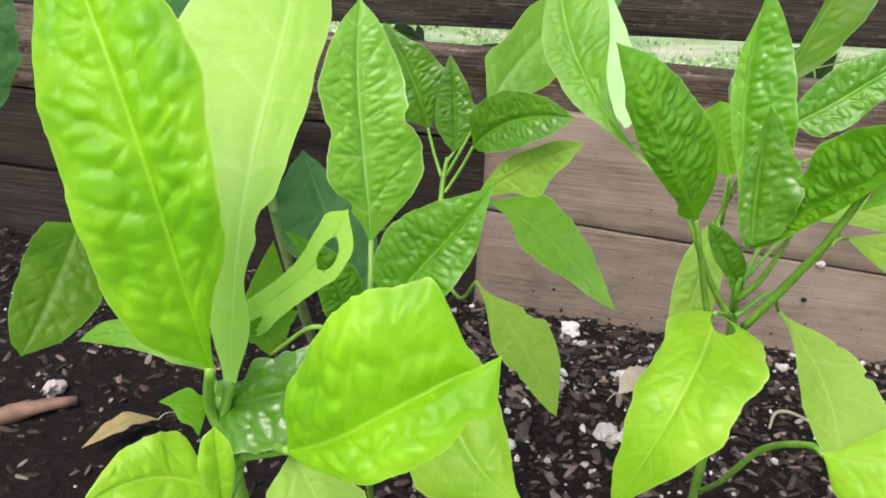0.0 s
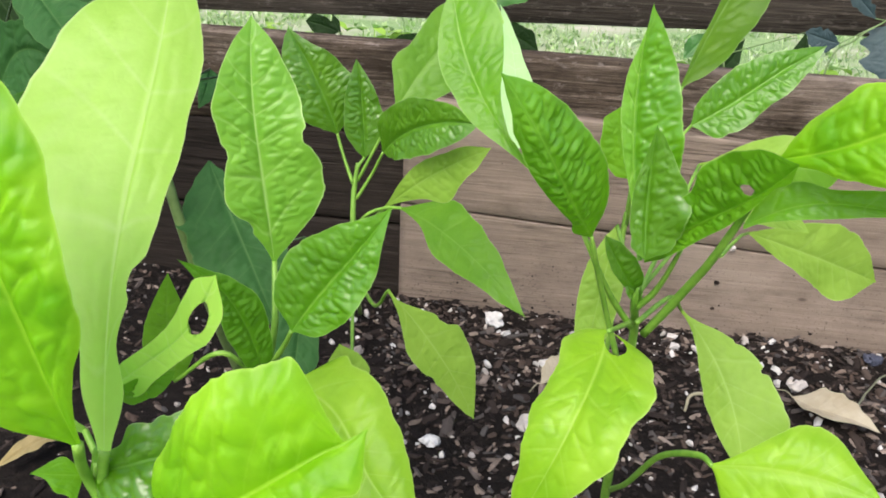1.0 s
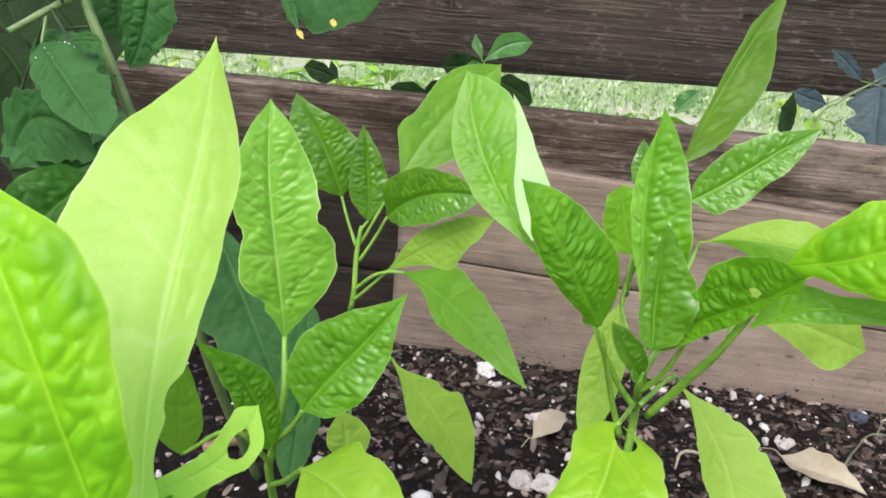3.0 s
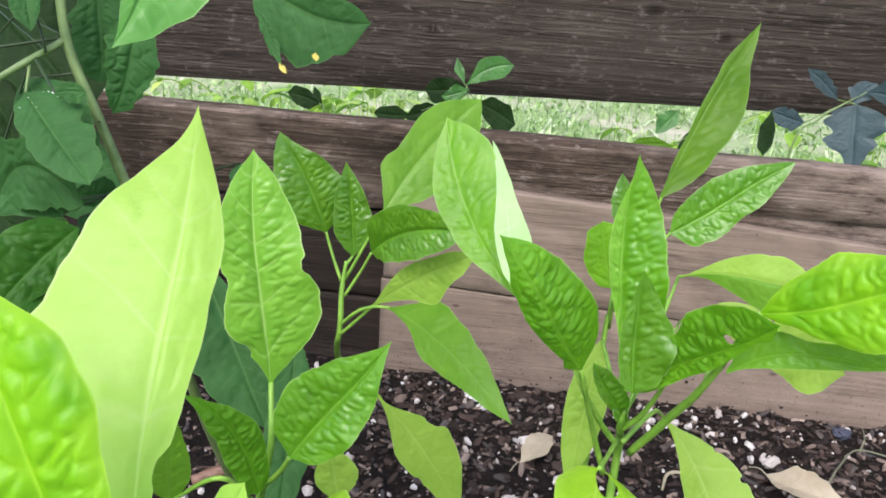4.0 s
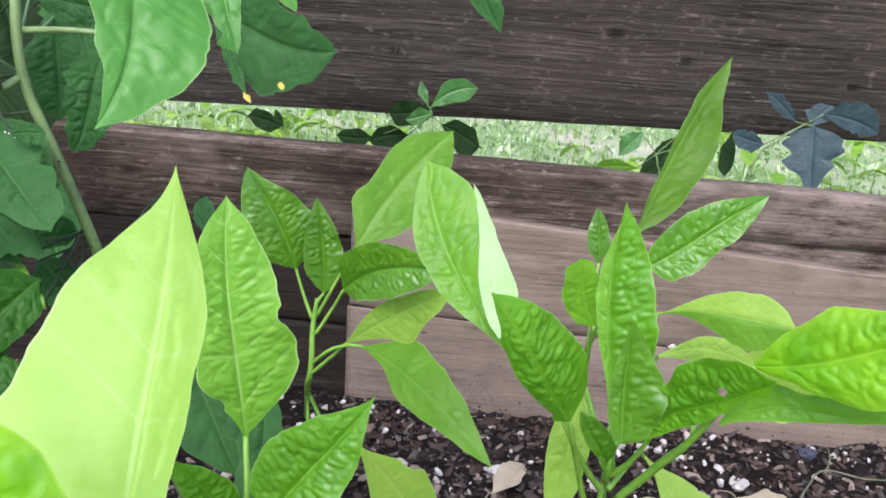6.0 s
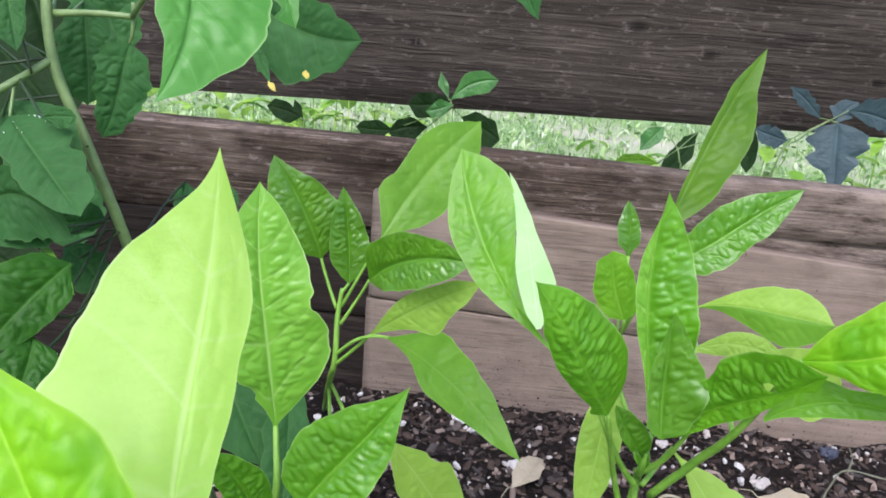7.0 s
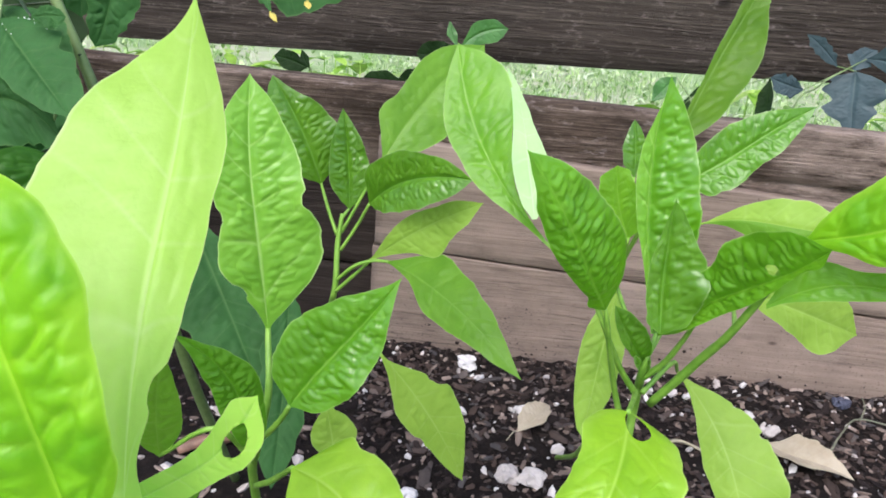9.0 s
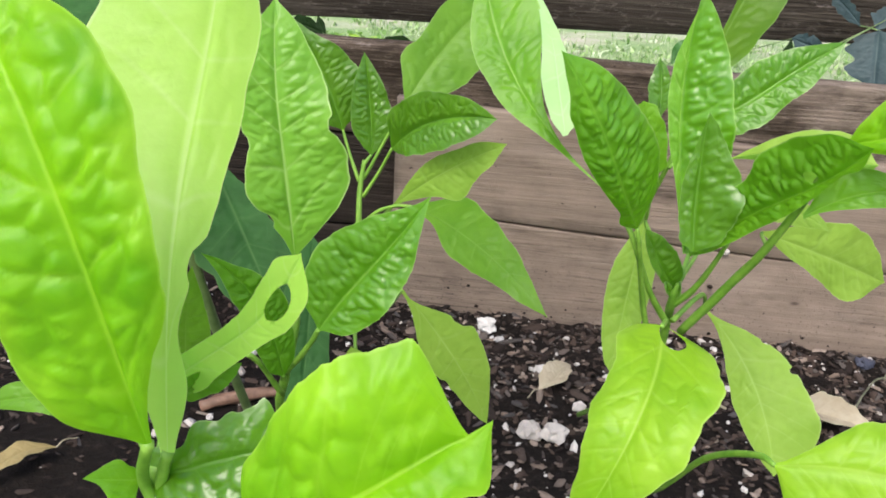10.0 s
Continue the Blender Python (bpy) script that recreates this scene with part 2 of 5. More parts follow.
    if bleach:
        end = math_node(nodes, links, "MULTIPLY", math_node(nodes, links, "MULTIPLY_ADD", place.outputs[0], 1.6, -0.3, clamp=True), bleach)
        col = mix_colour(nodes, links, math_node(nodes, links, "MULTIPLY", end, math_node(nodes, links, "MULTIPLY_ADD", patch, 2.4, -0.6, clamp=True)), col, light)
        grit = noise_node(nodes, links, 1.0, 5.0, 0.75, stretched(16.0, 40.0, 75.0))
        col = mix_colour(nodes, links, math_node(nodes, links, "MULTIPLY_ADD", grit, 5.5, -2.6, clamp=True), col, tuple(0.5 * c for c in mid))
    col = mix_colour(nodes, links, math_node(nodes, links, "MULTIPLY", crack, 0.8), col, tuple(0.25 * c for c in deep))
    if dirt:
        smear = noise_node(nodes, links, 1.0, 5.0, 0.65, stretched(7.0, 10.0, 22.0))
        col = mix_colour(nodes, links, math_node(nodes, links, "MULTIPLY", math_node(nodes, links, "MULTIPLY_ADD", smear, 6.0, -3.2, clamp=True), dirt), col, tuple(0.5 * c for c in deep))
        pale = noise_node(nodes, links, 1.0, 4.0, 0.6, stretched(4.0, 10.0, 11.0))
        col = mix_colour(nodes, links, math_node(nodes, links, "MULTIPLY", math_node(nodes, links, "MULTIPLY_ADD", pale, 5.0, -2.7, clamp=True), 0.5), col, light)
        crumb = noise_node(nodes, links, 210.0, 3.0, 0.6, shift.outputs[0])
        low = math_node(nodes, links, "MULTIPLY_ADD", place.outputs[2], -3.0, 0.75, clamp=True)
        col = mix_colour(nodes, links, math_node(nodes, links, "MULTIPLY", math_node(nodes, links, "MULTIPLY_ADD", crumb, 14.0, -8.6, clamp=True), low), col, (0.03, 0.022, 0.018))
    links.new(col, bsdf.inputs["Base Color"])
    bsdf.inputs["Roughness"].default_value = rough
    bsdf.inputs["Specular IOR Level"].default_value = 0.12
    bump = nodes.new("ShaderNodeBump")
    bump.inputs["Strength"].default_value, bump.inputs["Distance"].default_value = 0.8, relief
    links.new(math_node(nodes, links, "MULTIPLY_ADD", crack, -0.9, math_node(nodes, links, "MULTIPLY_ADD", fibre, 0.6, grain)), bump.inputs["Height"])
    links.new(bump.outputs[0], bsdf.inputs["Normal"])
    return m


WOOD_RAIL = wood_material("weathered_fence_rail", (0.020, 0.016, 0.012), (0.066, 0.055, 0.043), (0.165, 0.142, 0.115), 1.7, 0.85, 0.009, 0.3, ((0.46, 0.65, 0.016), (0.83, 0.62, 0.014), (0.30, 0.70, 0.018), (-0.19, 0.625, 0.014), (-0.9, 0.6, 0.015)))
WOOD_DARK = wood_material("weathered_shaded_board", (0.009, 0.007, 0.006), (0.034, 0.027, 0.022), (0.085, 0.070, 0.058), 1.4, 0.85, 0.004)
WOOD_OLD = wood_material("old_rounded_board", (0.024, 0.016, 0.011), (0.110, 0.082, 0.060), (0.37, 0.30, 0.245), 1.8, 0.9, 0.010, 0.6, ((-0.615, 0.42, 0.015),), 0.35, 0.75, 1.0)
WOOD_NEW = wood_material("newer_plank", (0.140, 0.108, 0.083), (0.250, 0.197, 0.155), (0.385, 0.315, 0.258), 0.75, 0.8, 0.0015, 0.0, ((0.55, 0.09, 0.006), (0.30, 0.27, 0.007), (-0.05, 0.16, 0.005)), 0.62, 0.55)


def soil_material():
    m, nodes, links, bsdf = material("dark_potting_soil")
    co = nodes.new("ShaderNodeTexCoord")
    n1 = noise_node(nodes, links, 70.0, 6.0, 0.7, co.outputs["Object"])
    n2 = noise_node(nodes, links, 9.0, 4.0, 0.6, co.outputs["Object"])
    col = ramp(nodes, links, n1, [(0.3, (0.004, 0.003, 0.0025)), (0.55, (0.013, 0.010, 0.008)), (0.75, (0.045, 0.033, 0.027))])
    col = mix_colour(nodes, links, math_node(nodes, links, "MULTIPLY", n2, 0.6), col, (0.008, 0.006, 0.005))
    links.new(col, bsdf.inputs["Base Color"])
    bsdf.inputs["Roughness"].default_value = 0.9
    bsdf.inputs["Specular IOR Level"].default_value = 0.15
    bump = nodes.new("ShaderNodeBump")
    bump.inputs["Strength"].default_value, bump.inputs["Distance"].default_value = 1.0, 0.008
    links.new(n1, bump.inputs["Height"])
    links.new(bump.outputs[0], bsdf.inputs["Normal"])
    return m


SOIL = soil_material()


def grain_material(name, stops, rough=0.85, scale=90.0):
    """Small loose pieces, each of its own tone."""
    m, nodes, links, bsdf = material(name)
    co = nodes.new("ShaderNodeTexCoord")
    geo = nodes.new("ShaderNodeNewGeometry")
    info = nodes.new("ShaderNodeObjectInfo")
    pick = math_node(nodes, links, "FRACT", math_node(nodes, links, "ADD", geo.outputs["Random Per Island"], info.outputs["Random"]))
    col = ramp(nodes, links, pick, stops)
    col = mix_colour(nodes, links, math_node(nodes, links, "MULTIPLY", noise_node(nodes, links, scale, 4.0, 0.65, co.outputs["Object"]), 0.7), col, tuple(0.45 * c for c in stops[0][1]))
    links.new(col, bsdf.inputs["Base Color"])
    bsdf.inputs["Roughness"].default_value = rough
    bsdf.inputs["Specular IOR Level"].default_value = 0.2
    bump = nodes.new("ShaderNodeBump")
    bump.inputs["Strength"].default_value, bump.inputs["Distance"].default_value = 0.7, 0.002
    links.new(noise_node(nodes, links, 220.0, 3.0, 0.6, co.outputs["Object"]), bump.inputs["Height"])
    links.new(bump.outputs[0], bsdf.inputs["Normal"])
    return m


BARK = grain_material("bark_mulch", [(0.0, (0.010, 0.007, 0.006)), (0.3, (0.040, 0.029, 0.024)), (0.6, (0.10, 0.070, 0.054)), (0.75, (0.085, 0.080, 0.078)), (0.9, (0.25, 0.19, 0.15)), (1.0, (0.42, 0.34, 0.28))])
PERLITE = grain_material("perlite", [(0.0, (0.46, 0.41, 0.36)), (0.3, (0.64, 0.60, 0.56)), (1.0, (0.86, 0.85, 0.82))], 0.9)


def ground_material():
    m, nodes, links, bsdf = material("grassy_ground")
    co = nodes.new("ShaderNodeTexCoord")
    n1 = noise_node(nodes, links, 1.3, 4.0, 0.6, co.outputs["Object"])
    n2 = noise_node(nodes, links, 25.0, 5.0, 0.65, co.outputs["Object"])
    green = ramp(nodes, links, n2, [(0.3, (0.14, 0.24, 0.07)), (0.7, (0.30, 0.42, 0.17))])
    col = mix_colour(nodes, links, math_node(nodes, links, "MULTIPLY_ADD", n1, 4.0, -1.75, clamp=True), green, (0.50, 0.46, 0.36))
    links.new(col, bsdf.inputs["Base Color"])
    bsdf.inputs["Roughness"].default_value = 0.9
    return m


GROUND = ground_material()


def plain_leafy(name, stops):
    m, nodes, links, bsdf = material(name)
    geo = nodes.new("ShaderNodeNewGeometry")
    col = ramp(nodes, links, geo.outputs["Random Per Island"], stops)
    co = nodes.new("ShaderNodeTexCoord")
    tuft = math_node(nodes, links, "MULTIPLY_ADD", noise_node(nodes, links, 7.0, 4.0, 0.65, co.outputs["Object"]), 5.0, -2.2, clamp=True)
    col = mix_colour(nodes, links, math_node(nodes, links, "MULTIPLY", tuft, 0.65), col, tuple(0.45 * c for c in stops[0][1]))
    links.new(col, bsdf.inputs["Base Color"])
    bsdf.inputs["Roughness"].default_value = 0.5
    trans = nodes.new("ShaderNodeBsdfTranslucent")
    links.new(col, trans.inputs[0])
    both = nodes.new("ShaderNodeMixShader")
    both.inputs[0].default_value = 0.4
    links.new(bsdf.outputs[0], both.inputs[1])
    links.new(trans.outputs[0], both.inputs[2])
    links.new(both.outputs[0], nodes["Material Output"].inputs[0])
    return m


GRASS = plain_leafy("lawn_grass", [(0.0, (0.16, 0.34, 0.06)), (0.35, (0.38, 0.58, 0.19)), (0.75, (0.62, 0.76, 0.40)), (1.0, (0.80, 0.86, 0.66))])


# ---- mesh helpers ----
def mesh_object(name, verts, faces, mat, parent=None, smooth=True, uvs=None, mats=None, face_mat=None):
    me = bpy.data.meshes.new(name)
    me.from_pydata(verts, [], faces)
    for one in mats or [mat]:
        me.materials.append(one)
    if uvs is not None:
        layer = me.uv_layers.new(name="UVMap")
        for loop in me.loops:
            layer.data[loop.index].uv = uvs[loop.vertex_index]
    if face_mat is not None:
        for p, k in zip(me.polygons, face_mat):
            p.material_index = k
    if smooth:
        for p in me.polygons:
            p.use_smooth = True
    ob = new(name, me)
    ob.parent = parent
    return ob


def part(name, bm, mat, parent, label=""):
    me = bpy.data.meshes.new(name)
    bm.to_mesh(me)
    bm.free()
    me.materials.append(mat)
    ob = new(name, me)
    ob.parent = parent
    return tagged(ob, label) if label else ob


def spline(points, steps=7):
    """Catmull-Rom points through the given ones, with a radius as the fourth number."""
    p = [np.array(q, float) for q in points]
    p = [2 * p[0] - p[1]] + p + [2 * p[-1] - p[-2]]
    out = []
    for i in range(1, len(p) - 2):
        for k in range(steps):
            t = k / steps
            a, b, c, e = p[i - 1], p[i], p[i + 1], p[i + 2]
            out.append(0.5 * (2 * b + (c - a) * t + (2 * a - 5 * b + 4 * c - e) * t * t + (3 * b - a - 3 * c + e) * t ** 3))
    out.append(p[-2])
    return out


def tube(name, points, mat, parent, sides=9, steps=7, rough=0.06):
    """A round stalk through points (x, y, z, radius), a little uneven."""
    line = spline(points, steps)
    verts, faces = [], []
    side = Vector((1, 0.1, 0.05))
    for i, q in enumerate(line):
        ahead = Vector(line[min(i + 1, len(line) - 1)][:3] - line[max(i - 1, 0)][:3]).normalized()
        side = (side - ahead * side.dot(ahead)).normalized()
        up = ahead.cross(side)
        for k in range(sides):
            a = 2 * math.pi * k / sides
            r = float(q[3]) * (1 + rough * math.sin(3 * a + i * 0.9) + rough * noise.noise(Vector((i * 0.7, k * 1.3, q[2] * 9))))
            verts.append(tuple(Vector(q[:3]) + r * (math.cos(a) * side + math.sin(a) * up)))
    n = len(line)
    for i in range(n - 1):
        for k in range(sides):
            j = (k + 1) % sides
            faces.append((i * sides + k, i * sides + j, (i + 1) * sides + j, (i + 1) * sides + k))
    faces.append(tuple(range(sides))[::-1])
    faces.append(tuple((n - 1) * sides + k for k in range(sides)))
    return mesh_object(name, verts, faces, mat, parent)


STATIONS = (0.0, 0.08, 0.22, 0.38, 0.54, 0.70, 0.84, 0.94, 1.0)
# height of the blisters between the veins, in millimetres
CRINKLE = {"top": 2.6, "half": 2.6, "strip": 2.5, "dark": 1.9, "crisp": 1.9, "soft": 2.2, "fresh": 1.3, "bright": 1.2, "lush": 2.7, "mid": 1.3, "dull": 1.5, "pale": 1.3, "under": 1.1, "silver": 0.4, "twin": 0.8, "lobed": 2.2, "pep": 2.6, "gloss": 1.3, "ring": 0.6, "shade": 1.6, "deep": 1.0, "weed": 0.8, "blue": 1.0, "dry": 1.4, "tan": 1.2}
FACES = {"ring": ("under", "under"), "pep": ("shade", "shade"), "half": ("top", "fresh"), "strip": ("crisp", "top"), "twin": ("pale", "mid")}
leaf_count = itertools.count(3)


def width_at(u, widths, first=1.6):
    """Half width at u, smoothly through the values at STATIONS (or at even steps, where there are more), in metres."""
    w = (first, *widths, 0.0)
    last = len(w) - 2
    if len(widths) == 7:
        k = min(7, max(0, sum(u >= s for s in STATIONS) - 1))
        t = (u - STATIONS[k]) / (STATIONS[k + 1] - STATIONS[k])
    else:
        k = min(last, max(0, int(u * (last + 1))))
        t = u * (last + 1) - k
    a, b, c, d = w[max(k - 1, 0)], w[k], w[k + 1], w[min(k + 2, last + 1)]
    m0, m1 = 0.5 * (c - a), 0.5 * (d - b)
    h = (2 * t ** 3 - 3 * t * t + 1) * b + (t ** 3 - 2 * t * t + t) * m0 + (-2 * t ** 3 + 3 * t * t) * c + (t ** 3 - t * t) * m1
    return max(h, 0.0) / 1000


def leaf(plant, base, tip, normal, left, right, fold, bend, sway, skew, kind, hole=False, notch=False, bites=(), parent=None, rake=0.0):
    """A leaf blade from base to tip. normal: the way its seen face looks. left, right: half widths in millimetres along the blade.
    fold: how far the halves rise towards the normal, as a V. bend, sway, skew: the midrib's bow along the normal, sideways and S-wise, in leaf lengths.
    rake: how far the left half leans towards the tip."""
    b, e, n = Vector(base), Vector(tip), Vector(normal)
    axis = e - b
    length = axis.length
    a = axis.normalized()
    n = (n - a * n.dot(a)).normalized()
    s = a.cross(n)
    seed = next(leaf_count)
    rnd = random.Random(seed)
    ph = rnd.uniform(0, 9)
    big = length > 0.07 or plant == "L"
    grown = kind in ("top", "half", "strip", "dark", "crisp", "soft", "fresh", "pep")
    cell, wide = (0.0066, 0.0145) if grown else (0.0085, 0.0145) if kind == "lush" else (0.012, 0.018) if kind == "bright" else (0.010, 0.014)
    nu, nv = (130, 30) if hole or notch or kind == "ring" else (min(140, int(length / 0.0015)), 26) if big and (grown or kind == "lush") else (80, 18) if big else (56, 14)
    broad = (max(left) + max(right)) / 1000
    depth = 0.001 * CRINKLE.get(kind, 0.4) * min(1.0, 0.35 + broad / 0.06)
    flatter = kind in ("under", "mid", "pale", "dull", "silver", "fresh")
    holes = [(0.76, 0.13, 0.095, 0.42)] if kind == "ring" else [(0.70, -0.18, 0.028, 0.13)] if hole else []
    blunt = 22.0 if notch else 8.0 if kind == "ring" else 2.5 if kind == "under" else 1.6
    verts, uvs, faces, fmat = [], [], [], []
    cols = 2 * nv + 1
    for i in range(nu + 1):
        for j in range(cols):
            u, v = i / nu, (j - nv) / nv
            if notch:
                cut = 0.13 * max(0.0, 1 - (abs(v + 0.25) / 0.38) ** 2) ** 0.7
                u = cut + (1 - cut) * u
            for cu, cv, ru, rv in holes:
                du, dv = (u - cu) / ru, (v - cv) / rv
                r = math.hypot(du, dv)
                if 0.82 < r < 1.22:
                    u, v = cu + ru * du / r, cv + rv * dv / r
            bow = 4 * u * (1 - u)
            mid = b + axis * u + n * (bend * length * bow) + s * (length * (sway * bow + skew * math.sin(2 * math.pi * u)))
            halves = (width_at(u, left, blunt), width_at(u, right, blunt))
            if notch and u < 0.1:
                halves = tuple(h * max(0.05, 1 - (1 - u / 0.1) ** 2) ** 0.5 for h in halves)
            ends = math.sin(math.pi * min(1, u * 0.97 + 0.03)) ** 0.5
            av = abs(v)
            half = halves[v > 0]
            edge = 1 + (0.07 if kind == "crisp" else 0.045) * noise.noise(Vector((u * 11 + ph, math.copysign(3, v), ph))) + 0.025 * noise.noise(Vector((u * 31 + ph, math.copysign(3, v), ph)))
            if kind in ("lobed", "blue"):
                edge *= 1 + (0.34 if plant == "B" else 0.2) * noise.noise(Vector((u * 9 + ph, math.copysign(2, v), 7))) + 0.06 * abs(math.sin(u * 24 + ph + v))
            for flank, place, bite, span in bites:
                if flank * v > 0:
                    edge *= 1 - bite * math.exp(-((u - place) / span) ** 4)
            if kind in ("dry", "tan"):
                edge *= 1 + 0.3 * noise.noise(Vector((u * 6 + ph, v, 2)))
            x = v * half * edge
            rise = abs(x) * math.sin(fold)
            x *= math.cos(fold)
            if kind in ("lush", "bright"):
                rise -= 0.16 * half * max(0.0, (av - 0.55) / 0.45) ** 2
            slant = u - 0.8 * av * half / length
            row = 6.5 * slant + 0.3 * math.sin(8 * slant + 1.5 + 1.5 * v)
            near = noise.voronoi(Vector(((u - 0.25 * av * half / length) * length / cell + 0.35 * noise.noise(Vector((u * 9, v * 3, ph))), math.copysign(av * half / wide + 0.35, v), ph)))[0]
            gap = min(1.0, 2.0 * (near[1] - near[0]))
            rib = min(1.0, 2.2 * abs(math.sin(math.pi * row)))
            puff = (gap * (2 - gap) - 0.55 + 0.55 * rib * (2 - rib)) * min(1.0, 5 * av) * (1 - max(0.0, min(1.0, (av - 0.5) / 0.5)) ** 2) * ends
            puff += 0.8 * noise.noise(Vector((u * length * 55 + ph, v * half * 55, 1.0))) * min(1.0, 2 * av) * ends
            wave = av * av * noise.noise(Vector((u * 4.5 + ph, 2.0 * math.copysign(1, v), 5.0)))
            puff *= min(1.0, half / (0.3 * broad + 1e-6))
            out = rise + depth * puff + 0.2 * wave * half - (0.02 if flatter else 0.05) * half * math.exp(-(v / 0.09) ** 2)
            verts.append(tuple(mid + s * x + n * out - a * (rake * min(x, 0.0))))
            uvs.append((slant, 0.5 + 0.5 * v))
    for i in range(nu):
        for j in range(2 * nv):
            u, v = (i + 0.5) / nu, (j + 0.5 - nv) / nv
            if any(math.hypot((u - cu) / ru, (v - cv) / rv) < 1 for cu, cv, ru, rv in holes):
                continue
            faces.append((i * cols + j, i * cols + j + 1, (i + 1) * cols + j + 1, (i + 1) * cols + j))
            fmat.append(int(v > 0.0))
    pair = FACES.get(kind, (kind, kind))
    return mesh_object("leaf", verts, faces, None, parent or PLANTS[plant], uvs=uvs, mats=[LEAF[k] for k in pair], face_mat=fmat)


def thing(name, at, label, category, group="", kind=""):
    ob = new(name)
    ob.empty_display_size = 0.02
    return tagged(ob, label, category, group, kind)


# ---- ground, bed and walls ----
def ground_sheet():
    verts, faces = [], []
    xs = [-400, -60, -12, -4, -2, 0, 2, 4, 12, 60, 400]
    ys = [-400, -60, -8, -1, 1.4, 2.2, 3, 4, 6, 12, 60, 400]
    for y in ys:
        for x in xs:
            verts.append((x, y, -0.03))
    for i in range(len(ys) - 1):
        for j in range(len(xs) - 1):
            k = i * len(xs) + j
            faces.append((k, k + 1, k + 1 + len(xs), k + len(xs)))
    return tagged(mesh_object("ground", verts, faces, GROUND), "green lawn with bare sandy patches behind the fence", "ground", kind="structure")


ground_sheet()


def soil_height(x, y):
    v = Vector((x, y, 0))
    bank = max(0.0, min(1.0, (y - 1.17) / 0.12)) ** 2 * (0.012 + 0.012 * noise.noise(Vector((x * 4, 3, 0))) + 0.010 * noise.noise(Vector((x * 17, 5, 0))))
    return 0.010 * noise.noise(v * 5) + 0.006 * noise.noise(v * 19) + 0.004 * noise.noise(v * 55) - 0.004 + bank


def soil_bed():
    nx, ny = 240, 140
    x0, x1, y0, y1 = -1.6, 1.8, 0.02, 1.31
    verts = [(x0 + (x1 - x0) * i / nx, y0 + (y1 - y0) * j / ny, 0) for j in range(ny + 1) for i in range(nx + 1)]
    verts = [(x, y, soil_height(x, y)) for x, y, _ in verts]
    faces = [(j * (nx + 1) + i, j * (nx + 1) + i + 1, (j + 1) * (nx + 1) + i + 1, (j + 1) * (nx + 1) + i) for j in range(ny) for i in range(nx)]
    return tagged(mesh_object("soil", verts, faces, SOIL), "dark moist potting soil of the raised bed", "soil", kind="structure")


soil = soil_bed()


def board(name, x0, x1, z0l, z0r, z1l, z1r, y, thick, mat, parent, round_top=0.006, wobble=0.003, seed=0, nx=120, label="", split=None):
    """A plank along x, its front face at y, with worn rounded edges and a slightly uneven face."""
    ring = []
    r = round_top
    for k in range(5):
        a = math.pi / 2 * k / 4
        ring.append((r - r * math.cos(a), 1, -r + r * math.sin(a)))
    back = [(thick - 0.003, 1, 0.0), (thick, 1, -0.003), (thick, 0, 0.003), (thick - 0.003, 0, 0.0)]
    front = [(0.003, 0, 0.0), (0.0, 0, 0.003)] + [(0.0, t, 0.0) for t in (0.15, 0.3, 0.45, 0.6, 0.75, 0.88)]
    if split:
        front = [p for p in front if abs(p[1] - split[0]) > 0.08] + [(0.0, split[0] - 0.05, 0.0), (-1.0, split[0], 0.0), (0.0, split[0] + 0.05, 0.0)]
        front.sort(key=lambda p: p[1] + (p[2] if p[1] == 0 else 0))
    prof = front + ring + back
    verts, faces = [], []
    for i in range(nx + 1):
        t = i / nx
        x = x0 + (x1 - x0) * t
        lo, hi = z0l + (z0r - z0l) * t, z1l + (z1r - z1l) * t
        for dy, f, dz in prof:
            z = lo + (hi - lo) * f + dz
            if dy < 0:
                dy = 0.022 * min(1.0, max(0.0, (x - split[1]) / 0.12)) * (0.8 + 0.4 * noise.noise(Vector((x * 9, 1, 1))))
            w = wobble * noise.noise(Vector((x * 3.1, z * 30, seed))) + 0.5 * wobble * noise.noise(Vector((x * 11, z * 70, seed + 4)))
            zz = wobble * 0.9 * noise.noise(Vector((x * 4, f * 2, seed + 9)))
            verts.append((x, y + dy - (w if dy < thick * 0.5 else -w), z + zz))
    n = len(prof)
    for i in range(nx):
        for k in range(n):
            j = (k + 1) % n
            faces.append((i * n + k, i * n + j, (i + 1) * n + j, (i + 1) * n + k))
    faces.append(tuple(range(n)))
    faces.append(tuple(nx * n + k for k in range(n))[::-1])
    ob = mesh_object(name, verts, faces, mat, parent)
    return tagged(ob, label) if label else ob


WALL_Y = 1.30
bed_wall = thing("bed_wall", None, "low timber bed wall of old weathered boards and newer planks", "wall", kind="structure")
board("plank", -0.192, 1.75, 0.203, 0.118, 0.406, 0.290, WALL_Y, 0.030, WOOD_NEW, bed_wall, 0.004, 0.0012, 3, label="smooth newer brown plank")
board("plank", -0.196, 1.75, -0.02, -0.02, 0.200, 0.115, WALL_Y + 0.002, 0.030, WOOD_NEW, bed_wall, 0.003, 0.0015, 5, label="smooth newer brown plank, soil splashed")
board("plank", -1.6, 1.75, 0.345, 0.300, 0.512, 0.462, WALL_Y + 0.034, 0.05, WOOD_OLD, bed_wall, 0.015, 0.006, 11, 150, label="rough weathered board with a rounded worn top", split=(0.40, 0.40))
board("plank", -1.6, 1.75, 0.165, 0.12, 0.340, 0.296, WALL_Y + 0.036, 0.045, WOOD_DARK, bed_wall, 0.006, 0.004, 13)
